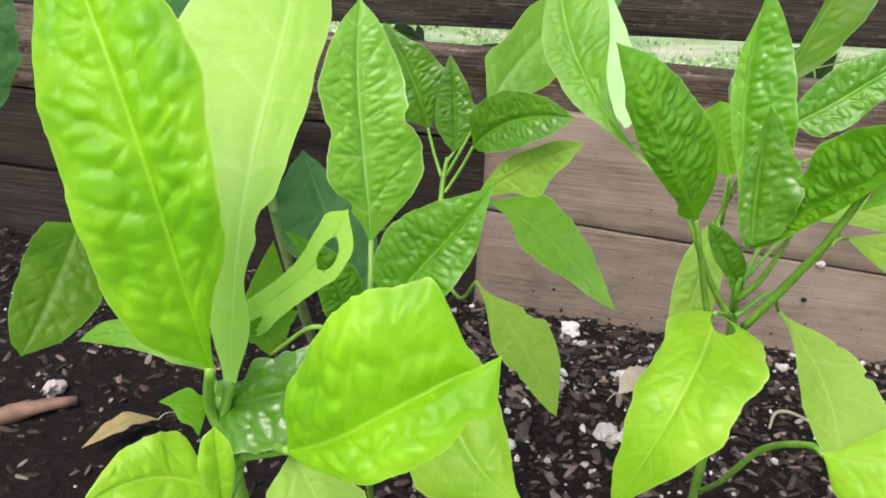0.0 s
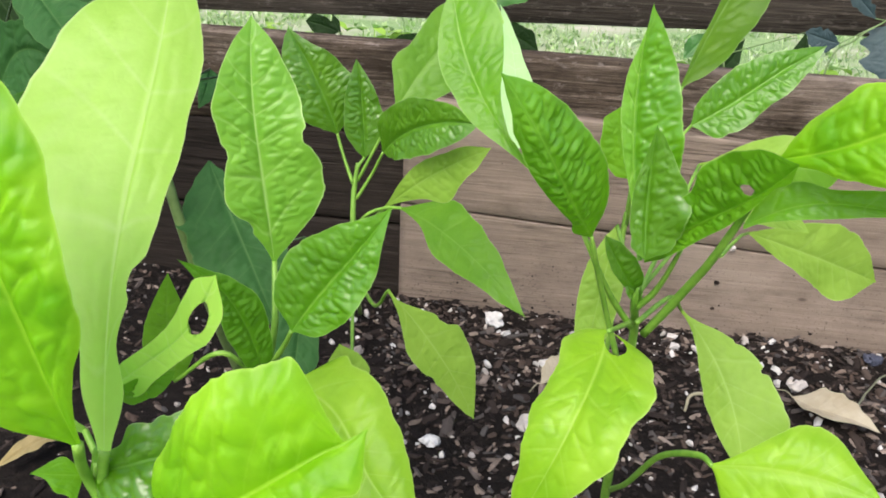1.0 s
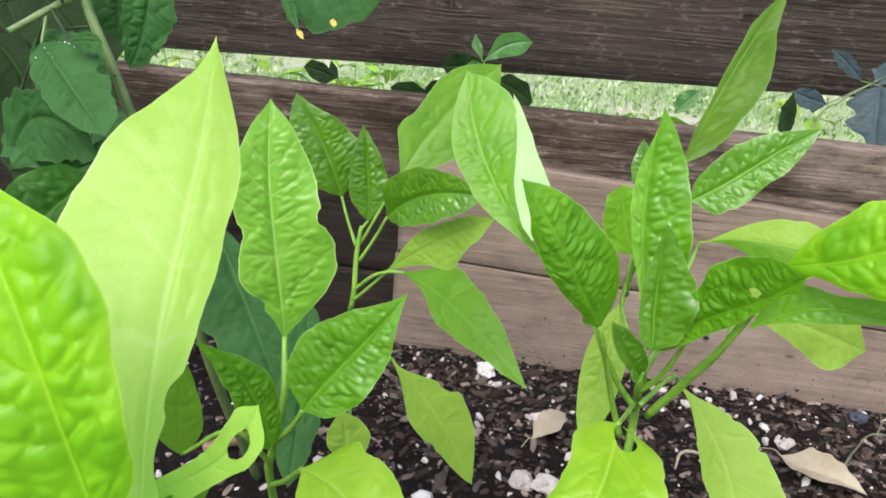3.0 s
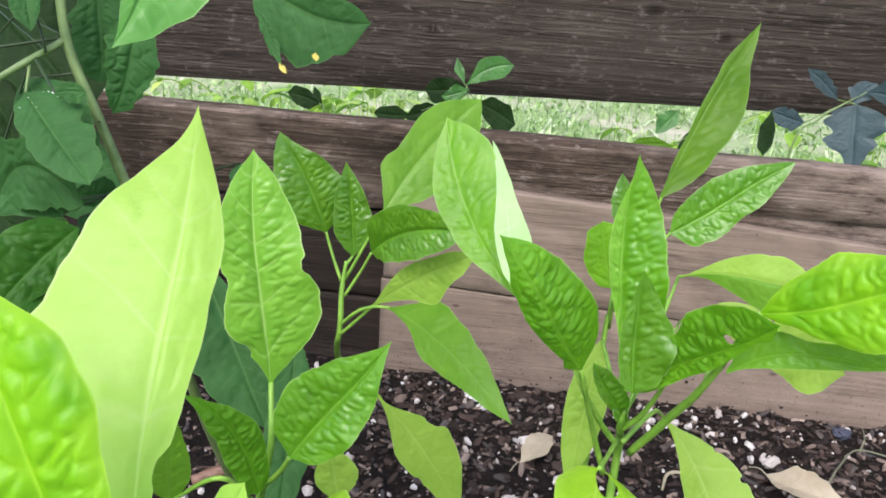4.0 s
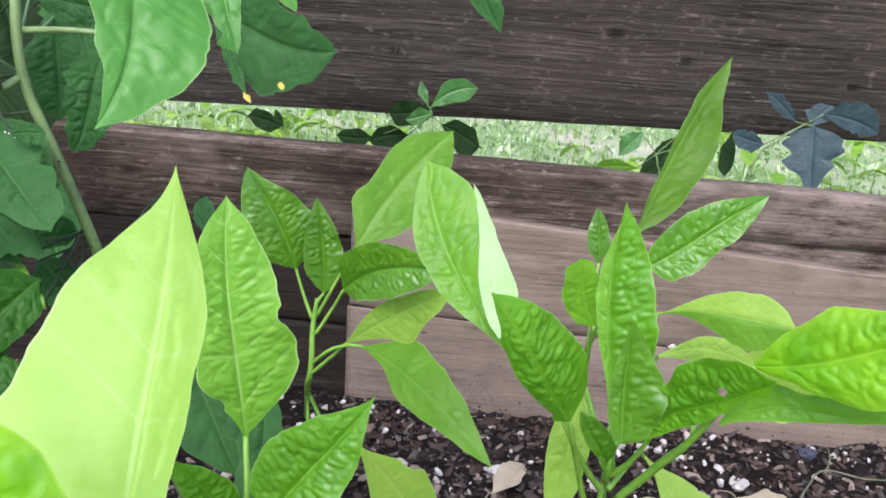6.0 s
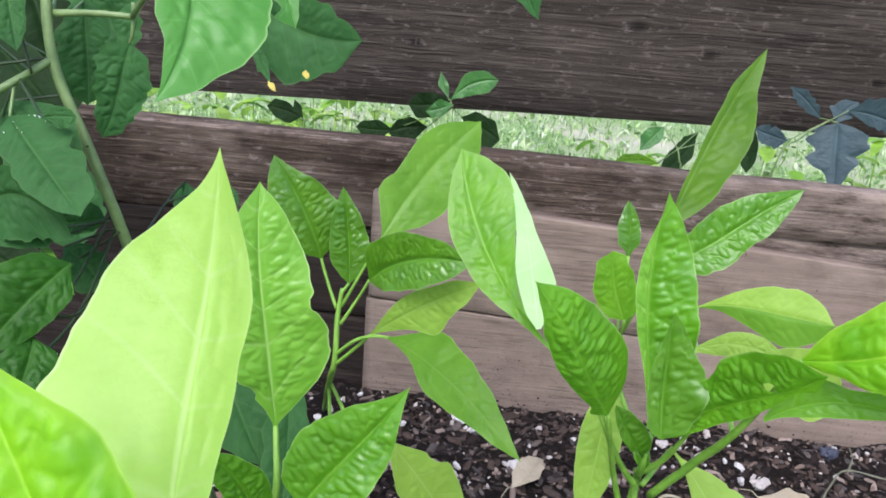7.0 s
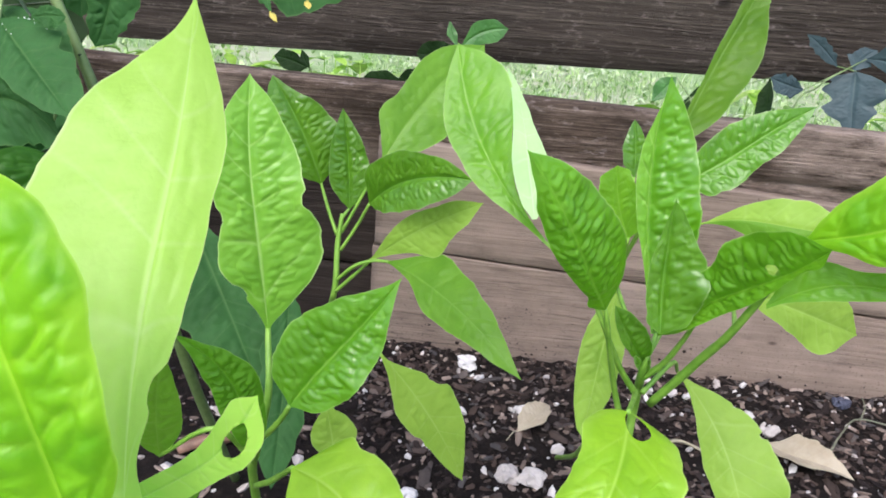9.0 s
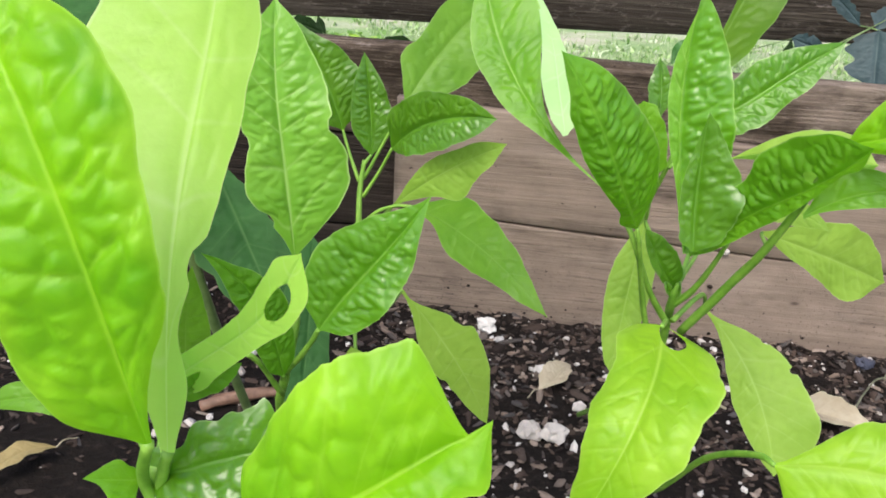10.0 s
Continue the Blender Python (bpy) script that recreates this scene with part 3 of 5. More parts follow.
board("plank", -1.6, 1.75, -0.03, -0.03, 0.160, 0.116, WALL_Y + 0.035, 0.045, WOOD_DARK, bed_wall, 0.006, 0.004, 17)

board("front_plank", -1.6, 1.8, -0.03, -0.03, 0.02, 0.02, -0.02, 0.035, WOOD_DARK, bed_wall, 0.006, 0.004, 19)

fence = thing("fence", None, "dark weathered wooden fence rail behind the bed", "fence", kind="structure")
board("rail", -2.6, 2.8, 0.430, 0.545, 0.800, 0.915, 1.796, 0.04, WOOD_RAIL, fence, 0.006, 0.003, 23)
for x in (-2.3, 2.5):
    bm = bmesh.new()
    bmesh.ops.create_cube(bm, size=1, matrix=pose(x, 1.90, 0.5) @ Matrix.Diagonal((0.1, 0.1, 1.1, 1)))
    bmesh.ops.bevel(bm, geom=bm.edges[:], offset=0.006, segments=2, affect="EDGES")
    part("post", bm, WOOD_DARK, fence)

# ---- plants ----
PLANTS = {
    "C": thing("pepper_plant", None, "green bell pepper plant with glossy crinkled leaves in soil", "plant", "pepper plants"),
    "R": thing("pepper_plant", None, "slim pepper plant with long upright leaves near the wall", "plant", "pepper plants"),
    "M": thing("pepper_plant", None, "small pepper plant growing close to the timber wall", "plant", "pepper plants"),
    "N": thing("pepper_plant", None, "pepper plant with one tall wavy-edged leaf", "plant", "pepper plants"),
    "L": thing("pepper_plant", None, "bright yellow-green pepper plant with large chewed leaves", "plant", "pepper plants"),
    "T": thing("tomato_plant", None, "dark green tomato plant with lobed leaves", "plant"),
    "W": thing("weed", None, "small green sprout growing up behind the bed wall", "plant", "weeds"),
    "X": thing("weed", None, "dark-leaved weed in the gap under the fence rail", "plant", "weeds"),
    "B": thing("weed", None, "dusty blue-green weed with a toothed leaf", "plant", "weeds"),
}
# plant, base, tip, facing, half widths to either side, fold, bend, sway, skew, kind
blade_c1 = leaf("C", (0.106, 0.451, 0.521), (-0.003, 0.55, 0.662), (-0.1, -0.86, 0.5), (1.4, 2.5, 4.4, 8.9, 14.5, 18.5, 19.1, 21.2, 20.5, 16.1, 9.6), (0, 0, 0.7, 3.2, 8.2, 15.8, 25.2, 32.9, 36.5, 32.2, 19.1), 0.11, 0.002, -0.102, 0.003, "fresh")
leaf("C", (0.066, 0.439, 0.564), (0.036, 0.543, 0.648), (-0.06, -0.76, 0.65), (6.9, 9, 10.5, 11.2, 10.6, 9.1, 7.5, 6.3, 4.9, 3.5, 2.2), (12.4, 15, 16.2, 14.4, 11.7, 8.3, 6.5, 5.3, 3.7, 2.7, 1.8), -0, 0.018, 0.029, -0.008, "silver", parent=blade_c1)
blade_c2 = leaf("C", (0.121, 0.434, 0.506), (0.055, 0.362, 0.629), (0.42, -0.87, -0.25), (9.8, 7, 9.4, 11.7, 14, 15.8, 16.6, 15.1, 13.7, 8.5, 4.4), (19.7, 27.7, 33.4, 35.6, 34.8, 32.9, 30.4, 27.5, 23.2, 18.6, 10.3), -0.39, 0.085, 0.002, -0.009, "top")
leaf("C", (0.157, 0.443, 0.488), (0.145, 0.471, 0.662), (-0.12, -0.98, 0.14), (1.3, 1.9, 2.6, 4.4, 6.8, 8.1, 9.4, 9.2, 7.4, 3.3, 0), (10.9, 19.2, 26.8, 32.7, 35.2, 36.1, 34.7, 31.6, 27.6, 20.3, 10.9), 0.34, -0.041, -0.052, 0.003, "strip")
leaf("C", (0.159, 0.429, 0.495), (0.155, 0.437, 0.588), (-0.13, -0.99, 0.02), (9.2, 9.4, 10.5, 10.5, 10.3, 9.9, 8.7, 6.8, 5.1, 3.3, 1.2), (17.2, 22, 26.2, 29, 30.1, 29.2, 26.3, 21.3, 16.2, 11.7, 6.9), 0.29, -0.026, -0.025, -0.003, "dark")
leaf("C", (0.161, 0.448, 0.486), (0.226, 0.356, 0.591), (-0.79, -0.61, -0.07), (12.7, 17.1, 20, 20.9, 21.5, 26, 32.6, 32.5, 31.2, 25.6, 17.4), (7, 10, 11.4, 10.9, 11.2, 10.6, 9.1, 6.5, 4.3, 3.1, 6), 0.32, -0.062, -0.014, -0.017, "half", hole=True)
leaf("C", (0.165, 0.489, 0.44), (0.133, 0.474, 0.493), (0.28, -0.95, -0.11), (1.8, 5.0, 5.6, 6.6, 5.7, 4.3, 2.2), (4.5, 11.6, 13.7, 14.7, 12.3, 9.1, 3.5), 0.25, 0.05, -0.035, 0.0, "dark")
blade_f2 = leaf("C", (0.223, 0.387, 0.585), (0.32, 0.323, 0.646), (-0.6, -0.76, 0.23), (12, 19.3, 23.9, 28, 30.5, 27, 22.3, 18.3, 14.9, 11.4, 7.4), (6.3, 10, 17.3, 22.1, 28.4, 31.7, 32.9, 31.5, 27.3, 20.6, 12.5), 0.09, 0.037, 0.007, 0.02, "lush")
leaf("C", (0.212, 0.396, 0.537), (0.337, 0.353, 0.579), (-0.41, -0.83, 0.39), (11.6, 16.0, 8.6, 10.7, 11.8, 7.8, 3.1), (3.3, 8.6, 9.2, 5.2, 0.8, 0.0, 0.0), 0.1, 0.0, -0.041, -0.043, "fresh")
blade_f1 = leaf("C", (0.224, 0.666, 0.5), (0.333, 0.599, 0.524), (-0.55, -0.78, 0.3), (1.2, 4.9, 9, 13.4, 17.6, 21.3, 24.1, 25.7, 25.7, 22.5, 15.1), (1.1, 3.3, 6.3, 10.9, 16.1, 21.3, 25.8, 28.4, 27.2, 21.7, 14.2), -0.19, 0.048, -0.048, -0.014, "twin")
blade_fa = leaf("C", (0.245, 0.722, 0.428), (0.35, 0.708, 0.427), (-0.11, -0.9, 0.43), (2.6, 6.7, 12.6, 14.3, 13.8, 10.4, 5.4), (4.3, 10.0, 13.6, 14.9, 12.9, 8.3, 3.5), 0.0, 0.03, -0.151, 0.0, "pale")
blade_f5 = leaf("C", (0.313, 0.799, 0.389), (0.486, 0.861, 0.319), (0.38, -0.91, 0.15), (9.8, 24.6, 38.2, 44.7, 40.2, 26.5, 10.5), (7.0, 16.1, 23.8, 31.3, 39.4, 28.0, 10.5), 0.1, 0.03, -0.006, 0.0, "pale")
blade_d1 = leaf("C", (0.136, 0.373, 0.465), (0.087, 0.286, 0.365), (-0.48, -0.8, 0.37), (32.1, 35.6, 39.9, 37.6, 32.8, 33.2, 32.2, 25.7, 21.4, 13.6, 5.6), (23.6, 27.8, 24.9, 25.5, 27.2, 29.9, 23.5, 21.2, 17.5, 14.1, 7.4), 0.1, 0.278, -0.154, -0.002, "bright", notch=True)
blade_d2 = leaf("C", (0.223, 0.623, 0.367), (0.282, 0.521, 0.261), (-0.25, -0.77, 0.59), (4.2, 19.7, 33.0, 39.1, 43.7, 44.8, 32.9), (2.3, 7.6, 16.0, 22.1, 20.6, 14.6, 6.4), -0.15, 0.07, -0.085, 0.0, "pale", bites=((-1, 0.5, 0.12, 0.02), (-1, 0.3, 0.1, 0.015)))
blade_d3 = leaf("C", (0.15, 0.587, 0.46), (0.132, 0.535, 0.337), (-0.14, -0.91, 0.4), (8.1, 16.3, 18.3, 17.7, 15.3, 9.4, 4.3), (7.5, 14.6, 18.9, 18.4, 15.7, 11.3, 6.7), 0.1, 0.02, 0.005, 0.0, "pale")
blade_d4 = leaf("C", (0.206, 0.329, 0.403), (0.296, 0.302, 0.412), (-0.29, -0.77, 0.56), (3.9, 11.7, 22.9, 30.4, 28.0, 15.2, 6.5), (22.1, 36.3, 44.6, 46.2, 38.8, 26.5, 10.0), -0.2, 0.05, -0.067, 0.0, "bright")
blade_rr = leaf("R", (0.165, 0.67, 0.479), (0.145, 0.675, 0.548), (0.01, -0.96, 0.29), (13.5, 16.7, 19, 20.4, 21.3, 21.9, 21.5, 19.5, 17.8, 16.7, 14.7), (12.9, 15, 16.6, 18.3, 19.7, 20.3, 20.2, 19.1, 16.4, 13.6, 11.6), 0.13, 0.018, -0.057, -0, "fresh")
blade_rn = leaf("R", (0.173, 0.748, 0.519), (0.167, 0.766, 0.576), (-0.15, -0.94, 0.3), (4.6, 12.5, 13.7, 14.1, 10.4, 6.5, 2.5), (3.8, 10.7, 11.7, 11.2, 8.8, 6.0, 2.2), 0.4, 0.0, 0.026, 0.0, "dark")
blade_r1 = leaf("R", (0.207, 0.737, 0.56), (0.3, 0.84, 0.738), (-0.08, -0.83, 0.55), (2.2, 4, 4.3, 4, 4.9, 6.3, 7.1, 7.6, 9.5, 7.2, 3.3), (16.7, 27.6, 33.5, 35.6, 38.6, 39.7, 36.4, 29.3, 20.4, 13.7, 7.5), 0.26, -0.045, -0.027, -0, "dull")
blade_r2 = leaf("R", (0.223, 0.746, 0.519), (0.343, 0.764, 0.605), (-0.05, -0.92, 0.4), (15.2, 21.1, 25.2, 28.2, 28.9, 28.1, 25, 21.4, 16.6, 10.8, 5.8), (22.8, 25.9, 28.8, 27.3, 24.3, 23.7, 23.4, 22, 18.6, 13.3, 7.5), 0.18, 0.012, 0.003, 0.01, "soft")
blade_ma = leaf("M", (-0.164, 0.778, 0.47), (-0.218, 0.773, 0.587), (0.35, -0.93, 0.12), (13.3, 30.2, 37.2, 35.5, 29.3, 19.8, 9.2), (19.4, 32.9, 38.6, 34.4, 24.7, 10.8, 3.9), 0.2, 0.05, 0.032, 0.0, "dark")
blade_mb = leaf("M", (-0.129, 0.768, 0.447), (-0.142, 0.78, 0.557), (0.24, -0.96, 0.13), (9.5, 19.4, 23.2, 20.8, 16.9, 9.7, 3.9), (12.2, 20.6, 24.4, 21.1, 16.1, 8.7, 3.3), 0.3, 0.0, 0.022, 0.0, "dark")
blade_mc = leaf("M", (-0.103, 0.749, 0.461), (0.011, 0.684, 0.517), (-0.53, -0.84, 0.1), (29.0, 32.7, 32.2, 31.5, 25.0, 18.9, 8.7), (12.2, 23.2, 29.8, 31.7, 26.4, 19.3, 8.3), 0.25, 0.06, -0.099, 0.0, "dark")
blade_md = leaf("M", (-0.095, 0.775, 0.503), (0.001, 0.877, 0.625), (0.3, -0.84, 0.46), (12.2, 32.2, 29.2, 31.4, 32.6, 23.3, 9.4), (12.4, 33.7, 43.4, 44.9, 39.2, 26.5, 11.2), 0.1, 0.0, -0.048, 0.0, "mid")
blade_me = leaf("M", (-0.097, 0.738, 0.4), (0.022, 0.707, 0.488), (-0.32, -0.94, 0.1), (3.9, 11.0, 17.1, 18.0, 14.7, 12.5, 5.2), (3.0, 9.5, 18.5, 33.9, 21.9, 15.4, 5.8), 0.1, 0.05, -0.032, 0.0, "pale")
blade_mf = leaf("M", (-0.075, 0.722, 0.407), (0.076, 0.585, 0.359), (-0.35, -0.63, 0.69), (14.1, 36.3, 33.4, 28.1, 20.3, 10.7, 3.7), (3.4, 9.2, 23.7, 23.9, 17.4, 12.0, 4.8), -0.15, 0.06, -0.047, 0.0, "mid")
blade_mg = leaf("M", (-0.065, 0.617, 0.356), (0.029, 0.634, 0.204), (0.4, -0.91, 0.15), (1.5, 15.6, 32.5, 33.0, 26.0, 14.7, 5.3), (4.3, 14.0, 26.3, 24.0, 16.8, 11.7, 5.5), -0.1, 0.04, -0.039, 0.0, "pale", bites=((-1, 0.34, 0.2, 0.05), (1, 0.6, 0.12, 0.03)))
blade_mh = leaf("M", (-0.098, 0.588, 0.239), (-0.109, 0.591, 0.303), (0.32, -0.94, 0.09), (4.8, 13.0, 18.8, 20.3, 16.8, 10.0, 3.8), (6.4, 17.8, 23.8, 24.9, 20.6, 13.1, 5.2), 0.1, 0.0, 0.017, 0.0, "pale")
leaf("N", (-0.127, 0.469, 0.444), (-0.148, 0.497, 0.634), (0.36, -0.9, 0.26), (7.3, 18.1, 28.6, 30.6, 26.6, 26.5, 30.2, 30.7, 25.7, 19.9, 11.8), (15.6, 30.6, 43, 47.8, 45.6, 41.2, 37.8, 36.1, 30.8, 23.2, 13.7), 0.15, 0.049, -0.023, 0.006, "crisp", bites=((-1, 0.47, 0.1, 0.03), (1, 0.52, 0.13, 0.035), (-1, 0.17, 0.25, 0.03)))
blade_m2 = leaf("N", (-0.091, 0.405, 0.419), (-0.017, 0.414, 0.523), (-0.09, -0.98, 0.2), (21.7, 28.7, 33.7, 35.6, 37, 34.2, 31.1, 26.4, 19.2, 11.8, 4.1), (16.6, 23.1, 26.7, 29.6, 28.7, 27.1, 24.7, 19.9, 14.9, 9.3, 3.8), 0.22, 0.024, 0.005, -0.007, "top")
blade_m3 = leaf("N", (-0.124, 0.426, 0.365), (-0.164, 0.379, 0.48), (0.34, -0.89, 0.32), (10.4, 12.8, 14.8, 16.2, 16.7, 15.6, 13.5, 12.9, 10.1, 6.4, 2.9), (10.6, 13, 15, 16.7, 17.9, 18.6, 18.3, 15.1, 11.7, 6.6, 3.7), 0.14, 0.019, 0.1, -0.011, "soft")
blade_m4 = leaf("N", (-0.197, 0.42, 0.351), (-0.161, 0.36, 0.479), (0.42, -0.86, 0.3), (8, 13, 16, 18, 18, 17, 15.5, 13, 10, 7, 3.5), (8, 13, 16, 18, 18, 17, 15.5, 13, 10, 7, 3.5), 0.1, 0.004, -0.022, 0, "mid")
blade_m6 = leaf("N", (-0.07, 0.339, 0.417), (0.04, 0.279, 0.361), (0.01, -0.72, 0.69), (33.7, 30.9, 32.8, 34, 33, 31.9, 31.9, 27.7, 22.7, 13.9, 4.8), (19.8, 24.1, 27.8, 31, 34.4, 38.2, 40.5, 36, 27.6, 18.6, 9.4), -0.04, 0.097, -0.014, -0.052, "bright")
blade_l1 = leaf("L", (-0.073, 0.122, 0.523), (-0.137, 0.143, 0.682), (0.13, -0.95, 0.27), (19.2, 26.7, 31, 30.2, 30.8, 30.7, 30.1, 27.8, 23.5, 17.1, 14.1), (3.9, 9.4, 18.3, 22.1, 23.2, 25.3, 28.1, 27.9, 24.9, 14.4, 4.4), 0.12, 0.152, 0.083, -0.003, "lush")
blade_l2 = leaf("L", (-0.077, 0.143, 0.504), (-0.113, 0.318, 0.701), (0.26, -0.66, 0.71), (9, 11.5, 20.5, 33.5, 49.5, 62, 57.2, 50, 42.3, 25.6, 7.7), (7.5, 4, 8.9, 13.8, 16.5, 19.1, 19.3, 21.2, 18.6, 12.4, 5.9), -0.09, 0.027, -0.011, -0.012, "under", bites=((1, 0.27, 0.35, 0.03),))
blade_l3 = leaf("L", (-0.088, 0.176, 0.515), (-0.032, 0.162, 0.58), (-0.17, -0.98, 0.04), (6, 6.5, 6.5, 6.3, 6.2, 6.4, 6.8, 7.4, 8, 8, 7.2), (10, 9.4, 8.6, 8, 7.6, 7.6, 8.2, 9.6, 10.8, 11, 9.5), 0.18, 0.034, 0.071, -0.016, "ring")
leaf("L", (-0.086, 0.172, 0.509), (-0.06, 0.176, 0.525), (0.1, -0.95, -0.2), (4, 5.5, 5.5, 4.5, 3.5, 2.5, 1.2), (4, 6, 7, 7, 6, 4, 1.5), 0.2, 0.04, -0.05, 0.0, "mid", parent=blade_l3)
blade_l4 = leaf("L", (-0.037, 0.112, 0.5), (0.04, 0.116, 0.552), (-0.25, -0.92, 0.3), (20.8, 26.9, 33.5, 36.6, 39.9, 41.6, 40.6, 39.6, 36.1, 32, 0), (5.1, 9.1, 13, 16.9, 19.5, 20.8, 21.1, 21.2, 20.5, 15.6, 16.8), 0.35, 0.157, 0.035, 0.011, "lush", rake=0.3)
blade_l5 = leaf("L", (-0.09, 0.151, 0.485), (-0.034, 0.156, 0.503), (0.32, -0.77, 0.55), (10.6, 9.1, 8.4, 9.4, 15.5, 15.8, 14.8, 16.8, 16, 17.5, 19.2), (21.5, 20.6, 21.1, 22.3, 23.2, 23.4, 22.5, 20.2, 16.6, 12.2, 7.2), 0.16, 0.083, -0.016, 0.009, "dark")
blade_l6 = leaf("L", (-0.091, 0.147, 0.487), (-0.107, 0.136, 0.493), (0.65, -0.63, 0.42), (12.8, 10.4, 8.6, 7.8, 7.5, 7, 5, 2.9, 1.5, 0.9, 0.4), (4, 4.7, 5.3, 6.6, 7.4, 7.3, 6.5, 5.3, 4, 2.8, 1.5), 0.1, 0.05, -0.012, -0.003, "fresh")
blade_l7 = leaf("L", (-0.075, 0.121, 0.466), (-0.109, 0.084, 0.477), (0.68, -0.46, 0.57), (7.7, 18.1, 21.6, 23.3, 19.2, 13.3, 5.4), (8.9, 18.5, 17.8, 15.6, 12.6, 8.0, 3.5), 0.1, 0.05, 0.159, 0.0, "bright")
blade_l8 = leaf("L", (-0.069, 0.119, 0.459), (-0.069, 0.115, 0.502), (0.55, -0.83, -0.1), (1.6, 4.4, 6.8, 7.3, 7.9, 6.7, 5.0), (1.4, 3.6, 5.5, 6.7, 6.8, 5.9, 2.9), 0.4, 0.08, -0.012, 0.0, "bright")
blade_l9 = leaf("L", (-0.053, 0.15, 0.471), (-0.024, 0.134, 0.441), (0.28, -0.71, 0.65), (1.7, 4.7, 9.8, 14.8, 18.7, 16.3, 14.1), (5.8, 16.5, 20.2, 22.5, 14.5, 7.7, 2.9), 0.1, 0.05, 0.009, 0.0, "pale")
blade_lc = leaf("L", (-0.103, 0.169, 0.492), (-0.168, 0.166, 0.496), (0.07, -0.82, 0.56), (3.4, 6.6, 6.9, 6.5, 5.5, 3.6, 1.5), (1.6, 5.4, 9.4, 7.9, 7.1, 6.3, 3.3), 0.1, 0.05, 0.125, 0.0, "mid")
blade_lb = leaf("T", (-0.332, 0.379, 0.463), (-0.334, 0.303, 0.386), (0.62, -0.57, 0.54), (10.0, 24.5, 31.9, 33.4, 28.1, 19.6, 7.7), (21.5, 26.1, 26.6, 24.9, 22.1, 16.7, 9.4), 0.1, 0.05, -0.014, 0.0, "dull")
blade_t1 = leaf("T", (-0.392, 0.58, 0.646), (-0.306, 0.527, 0.581), (0.13, -0.72, 0.68), (14.7, 20.7, 25.9, 28.5, 30.3, 27, 28.1, 27.2, 24.4, 21.4, 17.7), (13.2, 18, 20.6, 21.2, 22.2, 22.8, 23.5, 22.9, 18.5, 14.5, 9.7), 0.09, 0.037, 0.004, 0.001, "lobed")
blade_t2 = leaf("T", (-0.318, 0.655, 0.707), (-0.343, 0.641, 0.62), (0.35, -0.93, -0.11), (17.4, 20, 22.9, 24.8, 24.9, 23.1, 21.5, 19.5, 16.7, 13.6, 10.5), (16.4, 21.5, 24.1, 23.5, 20.8, 20, 18.7, 16.5, 14.1, 11.2, 7.6), 0.1, 0.043, -0.025, 0.009, "lobed")
blade_t4 = leaf("T", (-0.388, 0.707, 0.736), (-0.379, 0.686, 0.64), (0.48, -0.83, 0.29), (17, 20.9, 24.9, 27.4, 28, 26.9, 24.9, 22.2, 18.8, 14.7, 10.1), (13.3, 18.8, 23.4, 25.9, 26.9, 27.5, 26.5, 24.3, 21.5, 17.6, 13.3), 0.1, 0.048, -0.02, 0.002, "lobed")
blade_t3 = leaf("T", (-0.437, 0.593, 0.577), (-0.359, 0.564, 0.535), (0.08, -0.74, 0.67), (4.5, 12.5, 18.2, 22.3, 24.2, 21.9, 15.1), (10.1, 27.4, 36.0, 36.5, 26.2, 15.2, 5.7), 0.1, 0.05, -0.023, 0.0, "lobed")
blade_ty = leaf("T", (-0.398, 0.644, 0.531), (-0.36, 0.668, 0.532), (0.51, -0.8, 0.32), (3.4, 9.2, 13.9, 15.8, 17.2, 14.0, 8.8), (3.4, 9.8, 11.6, 10.8, 10.5, 7.9, 4.6), 0.1, 0.05, 0.05, 0.0, "lobed")
blade_tx = leaf("T", (-0.376, 0.619, 0.516), (-0.322, 0.593, 0.488), (0.02, -0.7, 0.71), (7.1, 14.3, 16.3, 18.1, 15.5, 12.7, 4.7), (5.9, 16.0, 21.3, 24.7, 21.2, 17.8, 8.1), 0.1, 0.05, -0.026, 0.0, "lobed")
blade_tp = leaf("T", (-0.376, 0.582, 0.53), (-0.322, 0.536, 0.506), (-0.06, -0.5, 0.86), (3.8, 6.5, 6.5, 6.2, 5.5, 4.7, 1.9), (2.0, 5.6, 5.8, 6.2, 5.8, 5.1, 3.3), 0.2, 0.05, 0.026, 0.0, "mid")
blade_tz = leaf("T", (-0.352, 0.562, 0.652), (-0.324, 0.565, 0.654), (0.08, -0.97, 0.21), (2.0, 5.7, 7.5, 7.9, 7.1, 5.4, 2.8), (2.1, 5.5, 8.1, 9.7, 9.2, 6.9, 3.0), 0.1, 0.05, -0.042, 0.0, "lobed")
blade_t0 = leaf("T", (-0.419, 0.636, 0.761), (-0.39, 0.596, 0.699), (0.4, -0.67, 0.62), (3.1, 8.5, 12.0, 11.5, 9.8, 6.8, 3.0), (7.6, 17.1, 17.5, 18.0, 14.4, 11.3, 4.3), 0.1, 0.05, 0.005, 0.0, "lobed")
blade_tu = leaf("T", (-0.445, 0.77, 0.755), (-0.361, 0.772, 0.744), (0.05, -0.99, 0.14), (9.6, 21.8, 26.9, 29.8, 26.4, 22.9, 8.7), (4.4, 12.3, 16.7, 20.1, 20.6, 17.3, 9.6), 0.1, 0.05, 0.034, 0.0, "lobed")
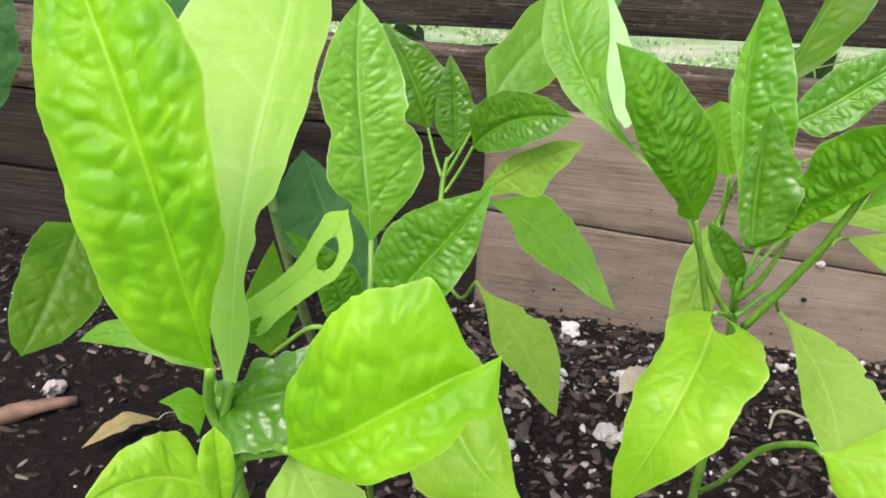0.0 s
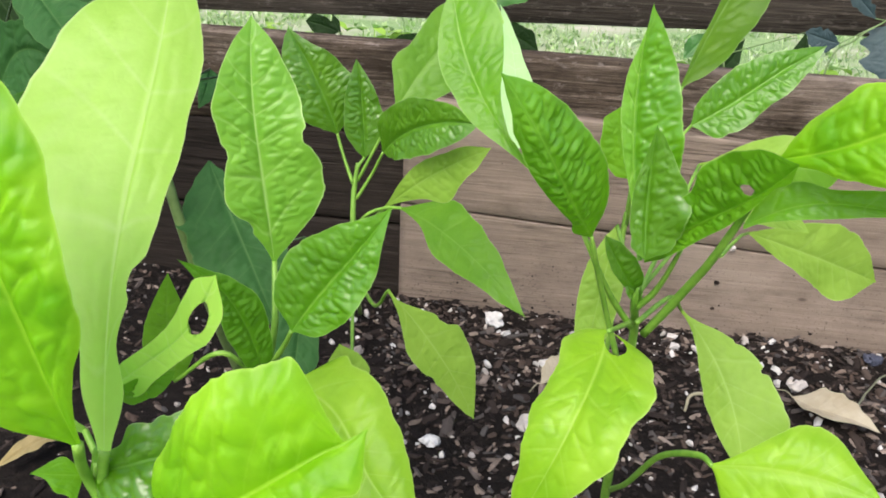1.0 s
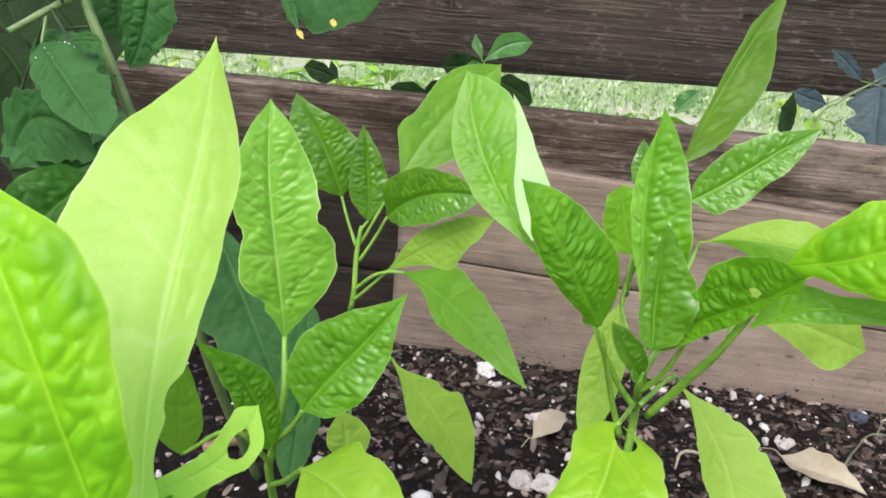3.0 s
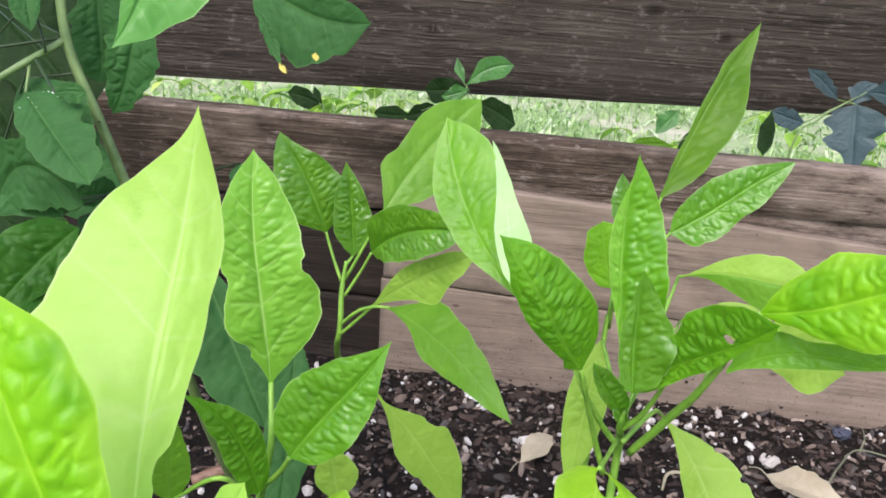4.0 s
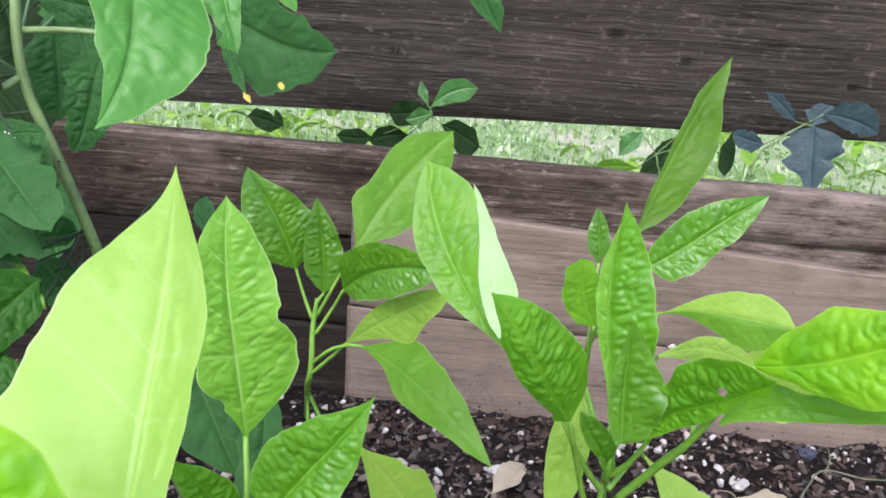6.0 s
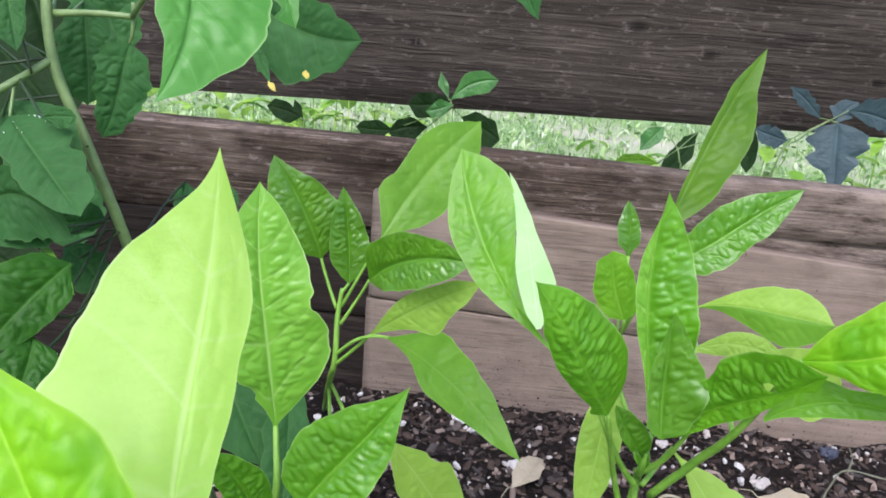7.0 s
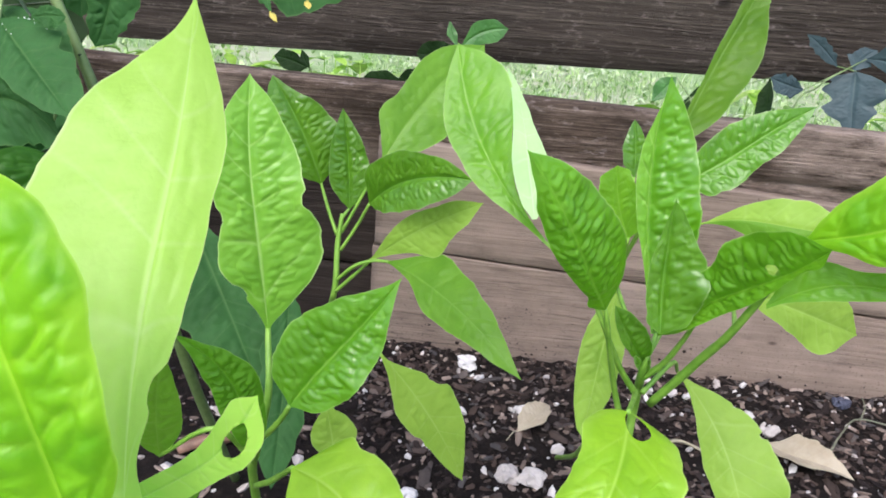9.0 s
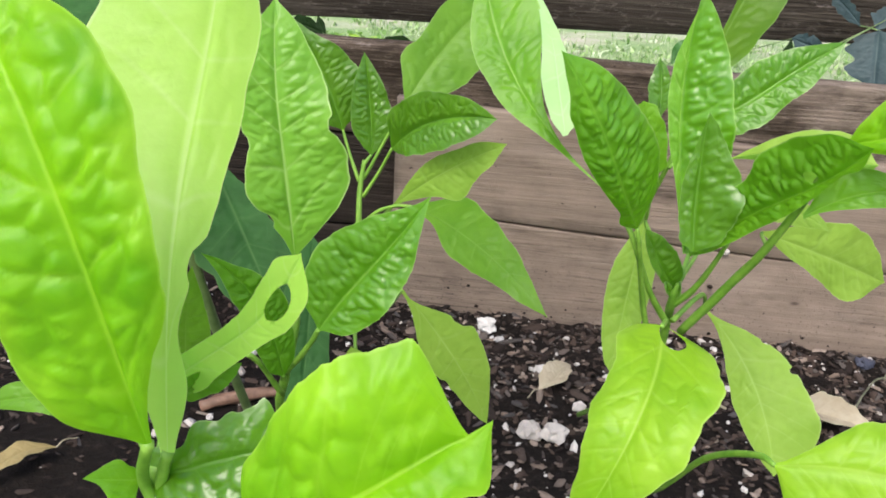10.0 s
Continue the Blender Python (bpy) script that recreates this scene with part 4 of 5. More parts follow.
blade_tv = leaf("T", (-0.373, 0.903, 0.508), (-0.362, 0.838, 0.47), (0.38, -0.42, 0.83), (7.4, 15.0, 15.2, 15.7, 12.0, 8.6, 3.2), (3.2, 8.5, 10.0, 9.2, 7.3, 4.0, 1.5), 0.1, 0.05, -0.033, 0.0, "lobed")
blade_tw = leaf("T", (-0.317, 0.908, 0.509), (-0.291, 0.845, 0.475), (0.11, -0.45, 0.89), (3.8, 10.1, 13.3, 13.5, 10.8, 5.9, 2.3), (3.6, 10.0, 11.3, 11.9, 10.3, 5.3, 1.9), 0.1, 0.05, 0.043, 0.0, "lobed")
blade_tc = leaf("T", (-0.292, 0.71, 0.445), (-0.183, 0.613, 0.3), (0.19, -0.74, 0.64), (8.2, 19.6, 27.5, 33.0, 36.4, 33.9, 19.6), (23.1, 44.2, 54.4, 49.3, 40.9, 28.2, 12.7), 0.1, 0.05, -0.004, 0.0, "lobed")
blade_tb = leaf("T", (-0.172, 0.678, 0.379), (-0.148, 0.538, 0.238), (0.24, -0.67, 0.71), (10.9, 17.4, 20.3, 20.8, 19.9, 15.5, 8.2), (9.1, 19.6, 23.7, 24.4, 23.2, 16.3, 8.1), 0.1, 0.05, -0.018, 0.0, "lobed")
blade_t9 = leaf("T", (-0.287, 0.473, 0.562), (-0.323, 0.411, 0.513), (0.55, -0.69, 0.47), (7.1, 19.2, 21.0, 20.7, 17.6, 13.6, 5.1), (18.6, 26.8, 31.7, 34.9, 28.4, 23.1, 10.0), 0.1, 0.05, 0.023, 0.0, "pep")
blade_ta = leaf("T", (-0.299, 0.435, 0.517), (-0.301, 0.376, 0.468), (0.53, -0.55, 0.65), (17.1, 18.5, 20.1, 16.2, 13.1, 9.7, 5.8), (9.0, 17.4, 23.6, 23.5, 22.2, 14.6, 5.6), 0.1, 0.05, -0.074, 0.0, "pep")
blade_t5 = leaf("T", (-0.36, 1.081, 0.738), (-0.178, 1.064, 0.688), (-0.09, -0.98, 0.16), (21, 31.8, 40.1, 45.5, 48.2, 48.5, 47.3, 43, 36, 27.1, 17), (23.1, 39.3, 53.5, 63.9, 69.2, 70.9, 71.1, 67.5, 58.8, 47.5, 35.3), 0.15, 0.055, 0.093, -0.012, "lobed")
blade_t6 = leaf("T", (-0.088, 0.243, 0.811), (-0.084, 0.179, 0.747), (0.48, -0.76, 0.44), (9.6, 15.4, 20.6, 24.3, 26.5, 26.6, 26.2, 24.4, 20.6, 13.9, 9.5), (6.5, 11.9, 16.9, 20.6, 21.4, 16.3, 12.1, 11.3, 6.6, 4.2, 1.6), 0.1, 0.059, -0.024, 0.022, "gloss")
leaf("T", (-0.068, 0.256, 0.808), (-0.053, 0.236, 0.769), (0.31, -0.84, 0.45), (6, 7.2, 8.2, 8.6, 8.2, 7.1, 5.6, 5, 4, 3.1, 2.1), (5.9, 7.2, 8.2, 8.9, 9.1, 8.7, 7.7, 6.2, 5.6, 3.6, 6.9), 0.16, 0.033, 0.02, -0.002, "gloss", parent=blade_t6)
blade_t7 = leaf("T", (-0.004, 0.652, 0.839), (0.048, 0.625, 0.758), (-0.13, -0.96, 0.25), (3.9, 10.7, 17.2, 16.7, 14.2, 10.1, 3.8), (4.9, 13.5, 15.2, 13.6, 10.4, 6.5, 2.9), 0.2, 0.05, 0.0, 0.0, "lobed")
blade_te = leaf("T", (-0.141, 0.57, 0.815), (-0.11, 0.556, 0.767), (0.08, -0.94, 0.33), (2.6, 6.9, 9.6, 9.3, 8.4, 6.5, 3.4), (1.8, 5.3, 8.1, 7.9, 7.4, 5.5, 2.3), 0.2, 0.05, 0.03, 0.0, "gloss")
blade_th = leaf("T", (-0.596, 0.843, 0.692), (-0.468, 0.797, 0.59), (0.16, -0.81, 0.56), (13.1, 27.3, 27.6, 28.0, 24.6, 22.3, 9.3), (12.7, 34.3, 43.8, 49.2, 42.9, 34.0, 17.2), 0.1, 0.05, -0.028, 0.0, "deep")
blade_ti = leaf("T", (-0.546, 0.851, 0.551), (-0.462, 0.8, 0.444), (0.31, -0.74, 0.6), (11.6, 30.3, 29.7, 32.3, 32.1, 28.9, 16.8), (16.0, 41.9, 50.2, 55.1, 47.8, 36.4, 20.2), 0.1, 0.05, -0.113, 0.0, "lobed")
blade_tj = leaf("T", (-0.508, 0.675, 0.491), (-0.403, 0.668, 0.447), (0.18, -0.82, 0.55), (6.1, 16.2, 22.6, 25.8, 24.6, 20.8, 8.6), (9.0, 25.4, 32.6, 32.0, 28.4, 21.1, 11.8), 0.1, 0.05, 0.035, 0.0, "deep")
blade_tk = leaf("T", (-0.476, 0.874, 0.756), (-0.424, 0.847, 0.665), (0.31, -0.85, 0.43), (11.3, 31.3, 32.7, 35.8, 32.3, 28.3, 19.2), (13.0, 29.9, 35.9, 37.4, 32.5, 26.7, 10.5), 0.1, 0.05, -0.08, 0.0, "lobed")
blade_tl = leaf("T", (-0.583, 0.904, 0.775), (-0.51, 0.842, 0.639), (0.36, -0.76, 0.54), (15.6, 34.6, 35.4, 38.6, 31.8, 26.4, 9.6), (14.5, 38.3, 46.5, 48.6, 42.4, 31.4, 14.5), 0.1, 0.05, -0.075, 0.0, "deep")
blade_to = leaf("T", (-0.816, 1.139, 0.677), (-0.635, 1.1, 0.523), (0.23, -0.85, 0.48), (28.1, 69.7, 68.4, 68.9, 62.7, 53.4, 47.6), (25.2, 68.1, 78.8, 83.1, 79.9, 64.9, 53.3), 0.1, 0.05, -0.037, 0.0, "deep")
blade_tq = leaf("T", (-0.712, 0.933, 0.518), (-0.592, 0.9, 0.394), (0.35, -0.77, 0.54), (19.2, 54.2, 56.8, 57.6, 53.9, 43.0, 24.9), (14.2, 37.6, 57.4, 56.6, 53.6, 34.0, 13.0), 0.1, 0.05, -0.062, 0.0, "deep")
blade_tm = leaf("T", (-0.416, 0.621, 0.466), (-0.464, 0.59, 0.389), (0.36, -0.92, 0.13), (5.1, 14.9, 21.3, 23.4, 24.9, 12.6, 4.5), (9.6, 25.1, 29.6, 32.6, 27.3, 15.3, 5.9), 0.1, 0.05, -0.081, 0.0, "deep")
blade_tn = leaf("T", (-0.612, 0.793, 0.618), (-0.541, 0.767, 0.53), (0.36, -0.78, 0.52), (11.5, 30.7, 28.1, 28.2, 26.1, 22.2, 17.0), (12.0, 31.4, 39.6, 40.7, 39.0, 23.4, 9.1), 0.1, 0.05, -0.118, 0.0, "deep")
blade_td = leaf("T", (-0.427, 0.564, 0.528), (-0.329, 0.553, 0.551), (-0.13, -0.98, 0.11), (30.7, 35.6, 26.5, 25.0, 22.9, 23.7, 23.5), (10.4, 24.0, 34.6, 38.2, 33.7, 22.8, 9.4), 0.1, 0.05, -0.439, 0.0, "lobed")
blade_tg = leaf("T", (-0.415, 0.615, 0.652), (-0.331, 0.573, 0.575), (0.17, -0.78, 0.61), (13.0, 26.0, 36.5, 32.9, 25.9, 17.5, 7.9), (12.8, 22.7, 29.2, 27.5, 22.9, 15.8, 7.1), 0.1, 0.05, -0.001, 0.0, "lobed")
blade_ts = leaf("T", (-0.602, 0.62, 0.647), (-0.587, 0.585, 0.482), (0.3, -0.85, 0.4), (14, 26, 32, 33, 29, 20, 9), (14, 26, 32, 33, 29, 20, 9), 0.1, 0.05, 0.0, 0.0, "lobed")
leaf("T", (-0.294, 1.005, 0.63), (-0.283, 1.002, 0.617), (0.13, -0.92, 0.37), (0.8, 2.3, 3.9, 3.7, 2.7, 1.5, 0.6), (1.3, 3.5, 3.9, 3.6, 2.9, 1.6, 0.6), 0.1, 0.0, 0.006, 0.0, "yellow")
leaf("T", (-0.246, 1.016, 0.647), (-0.243, 1.012, 0.636), (0.2, -0.91, 0.36), (0.9, 2.3, 4.0, 4.2, 4.1, 2.5, 0.9), (2.2, 5.0, 4.7, 4.4, 3.1, 1.6, 0.6), 0.1, 0.0, 0.026, 0.0, "yellow")
leaf("T", (-0.335, 1.035, 0.7), (-0.291, 1.004, 0.627), (-0.09, -0.87, 0.48), (2.5, 7.0, 7.7, 7.0, 6.4, 4.0, 1.5), (2.6, 7.2, 8.5, 8.3, 7.9, 4.5, 1.7), 0.1, 0.0, -0.01, 0.0, "lobed")
leaf("C", (0.162, 0.482, 0.435), (0.154, 0.482, 0.451), (0.1, -0.99, 0.03), (0.7, 1.8, 2.9, 3.2, 3.2, 2.0, 0.8), (0.7, 2.1, 3.6, 3.1, 2.7, 1.4, 0.5), 0.3, 0.05, 0.045, 0.0, "dark")
leaf("C", (0.164, 0.482, 0.435), (0.166, 0.483, 0.451), (-0.24, -0.97, 0.07), (0.6, 1.6, 2.9, 2.9, 2.6, 1.7, 0.6), (0.9, 2.5, 3.7, 3.3, 2.8, 1.6, 0.6), 0.3, 0.05, -0.03, 0.0, "dark")
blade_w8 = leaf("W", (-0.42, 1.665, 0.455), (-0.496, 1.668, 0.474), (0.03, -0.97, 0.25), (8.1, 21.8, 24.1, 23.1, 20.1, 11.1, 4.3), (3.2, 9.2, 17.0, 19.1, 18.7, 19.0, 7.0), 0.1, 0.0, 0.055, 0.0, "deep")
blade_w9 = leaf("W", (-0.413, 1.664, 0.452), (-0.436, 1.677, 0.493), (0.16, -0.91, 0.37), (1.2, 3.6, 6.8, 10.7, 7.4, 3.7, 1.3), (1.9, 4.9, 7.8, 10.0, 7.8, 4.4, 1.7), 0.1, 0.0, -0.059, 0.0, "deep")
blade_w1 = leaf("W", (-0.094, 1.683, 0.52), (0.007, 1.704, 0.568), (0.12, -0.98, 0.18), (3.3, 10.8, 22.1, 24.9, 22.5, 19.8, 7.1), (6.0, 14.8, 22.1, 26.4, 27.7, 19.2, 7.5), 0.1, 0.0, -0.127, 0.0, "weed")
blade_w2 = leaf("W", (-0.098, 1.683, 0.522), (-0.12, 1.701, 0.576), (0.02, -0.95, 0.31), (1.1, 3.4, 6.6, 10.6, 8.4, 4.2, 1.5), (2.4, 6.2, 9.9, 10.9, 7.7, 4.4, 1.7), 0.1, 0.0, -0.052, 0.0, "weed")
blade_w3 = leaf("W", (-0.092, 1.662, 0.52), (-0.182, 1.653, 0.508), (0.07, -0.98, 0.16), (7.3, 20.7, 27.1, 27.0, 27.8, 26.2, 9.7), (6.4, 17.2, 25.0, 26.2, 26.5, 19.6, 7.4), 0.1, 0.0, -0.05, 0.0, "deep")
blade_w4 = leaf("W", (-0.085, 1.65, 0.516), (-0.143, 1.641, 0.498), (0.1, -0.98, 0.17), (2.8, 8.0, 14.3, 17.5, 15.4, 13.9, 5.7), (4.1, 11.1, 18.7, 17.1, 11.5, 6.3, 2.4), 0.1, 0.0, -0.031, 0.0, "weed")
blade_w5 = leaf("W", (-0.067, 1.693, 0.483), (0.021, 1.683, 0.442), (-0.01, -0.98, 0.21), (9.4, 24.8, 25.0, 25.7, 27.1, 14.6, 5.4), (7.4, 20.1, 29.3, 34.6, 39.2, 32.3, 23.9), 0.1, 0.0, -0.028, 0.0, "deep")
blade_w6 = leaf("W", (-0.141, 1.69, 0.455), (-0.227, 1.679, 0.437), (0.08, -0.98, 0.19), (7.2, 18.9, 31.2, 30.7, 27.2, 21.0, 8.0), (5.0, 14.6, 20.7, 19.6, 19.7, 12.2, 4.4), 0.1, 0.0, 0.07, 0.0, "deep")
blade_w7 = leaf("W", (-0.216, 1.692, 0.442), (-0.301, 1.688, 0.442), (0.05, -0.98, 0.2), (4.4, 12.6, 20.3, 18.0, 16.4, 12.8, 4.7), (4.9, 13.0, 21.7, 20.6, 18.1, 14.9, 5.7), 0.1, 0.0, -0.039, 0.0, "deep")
blade_x1 = leaf("X", (0.369, 1.693, 0.421), (0.264, 1.684, 0.41), (0.06, -0.97, 0.24), (5.4, 13.9, 21.0, 19.9, 17.1, 11.0, 4.3), (2.9, 8.9, 14.9, 13.9, 14.6, 7.0, 2.5), 0.1, 0.0, 0.076, 0.0, "dull")
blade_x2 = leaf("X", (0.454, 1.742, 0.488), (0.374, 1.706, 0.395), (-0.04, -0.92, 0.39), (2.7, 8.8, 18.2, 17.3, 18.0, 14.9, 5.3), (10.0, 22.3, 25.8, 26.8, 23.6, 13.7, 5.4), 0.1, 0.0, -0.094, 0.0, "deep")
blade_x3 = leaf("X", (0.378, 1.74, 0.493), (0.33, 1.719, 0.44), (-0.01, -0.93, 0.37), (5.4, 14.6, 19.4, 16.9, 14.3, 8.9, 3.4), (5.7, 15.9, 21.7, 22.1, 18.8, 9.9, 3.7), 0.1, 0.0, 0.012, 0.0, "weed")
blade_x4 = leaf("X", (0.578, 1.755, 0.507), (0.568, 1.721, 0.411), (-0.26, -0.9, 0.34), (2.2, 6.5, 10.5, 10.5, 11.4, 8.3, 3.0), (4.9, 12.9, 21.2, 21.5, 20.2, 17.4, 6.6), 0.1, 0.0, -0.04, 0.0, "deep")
blade_b1 = leaf("B", (0.694, 1.711, 0.547), (0.625, 1.727, 0.606), (-0.22, -0.98, 0.03), (5.0, 12.8, 14.6, 15.5, 14.3, 8.0, 3.1), (3.7, 10.8, 12.6, 13.2, 14.5, 8.3, 3.0), 0.1, 0.0, 0.043, 0.0, "blue")
blade_b2 = leaf("B", (0.63, 1.69, 0.496), (0.56, 1.693, 0.515), (-0.02, -1.0, 0.09), (10.0, 21.8, 21.6, 21.8, 22.3, 12.0, 4.5), (5.1, 13.9, 17.4, 17.3, 16.8, 13.6, 5.1), 0.1, 0.0, -0.021, 0.0, "blue")
blade_b3 = leaf("B", (0.735, 1.711, 0.54), (0.742, 1.661, 0.395), (-0.37, -0.88, 0.28), (33.8, 60.9, 54.8, 41.6, 29.3, 14.4, 5.5), (48.1, 51.9, 41.9, 51.6, 21.7, 13.1, 5.1), 0.1, 0.0, 0.023, 0.0, "blue")
blade_b4 = leaf("B", (0.729, 1.71, 0.54), (0.773, 1.728, 0.585), (-0.09, -0.89, 0.45), (11.7, 26.7, 22.9, 20.5, 19.5, 10.4, 3.8), (5.1, 13.3, 19.1, 19.2, 17.9, 12.6, 4.9), 0.1, 0.0, -0.104, 0.0, "blue")
blade_b5 = leaf("B", (0.749, 1.71, 0.567), (0.871, 1.705, 0.535), (-0.03, -1.0, 0.04), (12.2, 30.2, 35.4, 42.2, 35.0, 29.0, 11.8), (5.4, 14.0, 19.7, 22.8, 22.0, 17.0, 7.8), 0.1, 0.0, -0.064, 0.0, "blue")

tube("stem", [(0.185, 0.7, -0.02, 0.0047), (0.169, 0.539, 0.236, 0.0043), (0.172, 0.538, 0.371, 0.0037), (0.163, 0.486, 0.432, 0.0033), (0.163, 0.477, 0.451, 0.0012)], STEM, PLANTS["C"])
tube("petiole", [(0.163, 0.489, 0.411, 0.0027), (0.141, 0.469, 0.448, 0.0023), (0.121, 0.441, 0.494, 0.002), (0.106, 0.451, 0.521, 0.0016)], STEM, blade_c1)
tube("petiole", [(0.155, 0.489, 0.383, 0.0027), (0.14, 0.474, 0.432, 0.0023), (0.125, 0.44, 0.49, 0.002), (0.121, 0.434, 0.506, 0.0014)], STEM, blade_c2)
tube("petiole", [(0.165, 0.486, 0.43, 0.0028), (0.176, 0.470, 0.455, 0.0023), (0.185, 0.445, 0.499, 0.0014)], STEM, PLANTS["C"])
tube("petiole", [(0.174, 0.489, 0.406, 0.0033), (0.194, 0.457, 0.462, 0.0033), (0.206, 0.423, 0.51, 0.0028), (0.223, 0.387, 0.585, 0.0023)], STEM, blade_f2)
tube("petiole", [(0.175, 0.556, 0.385, 0.0023), (0.155, 0.458, 0.428, 0.002), (0.136, 0.373, 0.465, 0.0016)], STEM, blade_d1)
tube("petiole", [(0.167, 0.491, 0.414, 0.0023), (0.199, 0.547, 0.414, 0.002), (0.223, 0.623, 0.367, 0.0016)], STEM, blade_d2)
tube("petiole", [(0.172, 0.532, 0.216, 0.0028), (0.174, 0.451, 0.288, 0.0023), (0.185, 0.394, 0.358, 0.0023), (0.2, 0.347, 0.397, 0.0022), (0.206, 0.329, 0.403, 0.0016)], STEM, blade_d4)
tube("petiole", [(0.167, 0.499, 0.436, 0.002), (0.224, 0.666, 0.5, 0.0016)], STEM, blade_f1)
tube("petiole", [(0.213, 0.45, 0.495, 0.0019), (0.276, 0.678, 0.427, 0.0016), (0.313, 0.799, 0.389, 0.0016)], STEM, blade_f5)
tube("petiole", [(0.163, 0.489, 0.439, 0.0023), (0.15, 0.587, 0.46, 0.0016)], STEM, blade_d3)
tube("petiole", [(0.167, 0.5, 0.438, 0.002), (0.245, 0.722, 0.428, 0.0016)], STEM, blade_fa)
tube("stem", [(0.16, 1.02, -0.02, 0.0037), (0.166, 0.744, 0.2, 0.0034), (0.168, 0.73, 0.397, 0.003), (0.171, 0.727, 0.43, 0.0027), (0.184, 0.702, 0.491, 0.0023), (0.197, 0.719, 0.536, 0.0019)], STEM, PLANTS["R"])
tube("petiole", [(0.184, 0.702, 0.491, 0.0019), (0.207, 0.737, 0.56, 0.0015)], STEM, blade_r1)
tube("petiole", [(0.182, 0.698, 0.48, 0.0019), (0.223, 0.746, 0.519, 0.0015)], STEM, blade_r2)
tube("petiole", [(0.169, 0.706, 0.419, 0.0019), (0.165, 0.67, 0.479, 0.0015)], STEM, blade_rr)
tube("petiole", [(0.167, 0.711, 0.433, 0.0015), (0.173, 0.748, 0.519, 0.0014)], STEM, blade_rn)
tube("stem", [(-0.253, 1.224, 0.0, 0.0042), (-0.178, 0.902, 0.233, 0.004), (-0.146, 0.766, 0.329, 0.0037), (-0.138, 0.747, 0.362, 0.0034), (-0.139, 0.758, 0.408, 0.003), (-0.136, 0.765, 0.441, 0.0022)], STEM, PLANTS["M"])
tube("petiole", [(-0.141, 0.761, 0.417, 0.0021), (-0.155, 0.771, 0.447, 0.0018), (-0.164, 0.778, 0.47, 0.0016)], STEM, blade_ma)
tube("petiole", [(-0.138, 0.763, 0.434, 0.0021), (-0.129, 0.768, 0.447, 0.0016)], STEM, blade_mb)
tube("petiole", [(-0.135, 0.756, 0.401, 0.0021), (-0.118, 0.758, 0.431, 0.0018), (-0.103, 0.749, 0.461, 0.0016)], STEM, blade_mc)
tube("petiole", [(-0.137, 0.745, 0.355, 0.0022), (-0.116, 0.739, 0.379, 0.002), (-0.097, 0.738, 0.4, 0.0018)], STEM, blade_me)
tube("petiole", [(-0.139, 0.748, 0.365, 0.0022), (-0.115, 0.734, 0.392, 0.0021), (-0.094, 0.729, 0.403, 0.0019), (-0.075, 0.722, 0.407, 0.0018)], STEM, blade_mf)
tube("petiole", [(-0.136, 0.763, 0.42, 0.0021), (-0.111, 0.768, 0.471, 0.0016), (-0.095, 0.775, 0.503, 0.0014)], STEM, blade_md)
tube("petiole", [(-0.165, 0.844, 0.279, 0.0024), (-0.096, 0.68, 0.306, 0.0021), (-0.065, 0.617, 0.356, 0.0016)], STEM, blade_mg)
tube("petiole", [(-0.17, 0.868, 0.257, 0.0024), (-0.108, 0.631, 0.187, 0.0021), (-0.098, 0.588, 0.239, 0.0016)], STEM, blade_mh)
tube("stem", [(-0.19, 0.68, -0.02, 0.0044), (-0.147, 0.489, 0.279, 0.004), (-0.132, 0.452, 0.343, 0.0036), (-0.119, 0.443, 0.401, 0.0029), (-0.127, 0.469, 0.444, 0.0022)], STEM, PLANTS["N"])
tube("petiole", [(-0.129, 0.446, 0.355, 0.0024), (-0.103, 0.416, 0.396, 0.0022), (-0.091, 0.405, 0.419, 0.0018)], STEM, blade_m2)
tube("petiole", [(-0.13, 0.444, 0.351, 0.0024), (-0.124, 0.426, 0.365, 0.0016)], STEM, blade_m3)
tube("petiole", [(-0.132, 0.448, 0.334, 0.0024), (-0.145, 0.401, 0.395, 0.0021), (-0.197, 0.42, 0.351, 0.0016)], STEM, blade_m4)
tube("petiole", [(-0.135, 0.458, 0.304, 0.0024), (-0.105, 0.408, 0.351, 0.0024), (-0.07, 0.339, 0.417, 0.0016)], STEM, blade_m6)
tube("stem", [(-0.13, 0.36, -0.02, 0.0041), (-0.099, 0.188, 0.4, 0.0037), (-0.083, 0.158, 0.453, 0.0034), (-0.084, 0.148, 0.471, 0.0031), (-0.087, 0.153, 0.49, 0.0027)], STEM, PLANTS["L"])
tube("petiole", [(-0.084, 0.148, 0.471, 0.0024), (-0.088, 0.144, 0.49, 0.0023), (-0.073, 0.122, 0.523, 0.0022)], STEM, blade_l1)
tube("petiole", [(-0.085, 0.15, 0.481, 0.0024), (-0.077, 0.143, 0.504, 0.0023)], STEM, blade_l2)
tube("petiole", [(-0.086, 0.154, 0.493, 0.002), (-0.088, 0.176, 0.515, 0.0017)], STEM, blade_l3)
tube("petiole", [(-0.078, 0.152, 0.464, 0.002), (-0.062, 0.148, 0.472, 0.002), (-0.037, 0.112, 0.5, 0.0017)], STEM, blade_l4)
tube("petiole", [(-0.084, 0.148, 0.471, 0.002), (-0.09, 0.151, 0.485, 0.0015)], STEM, blade_l5)
tube("petiole", [(-0.084, 0.148, 0.471, 0.0019), (-0.09, 0.151, 0.485, 0.0014)], STEM, blade_l6)
tube("petiole", [(-0.08, 0.146, 0.464, 0.002), (-0.075, 0.121, 0.466, 0.0015)], STEM, blade_l7)
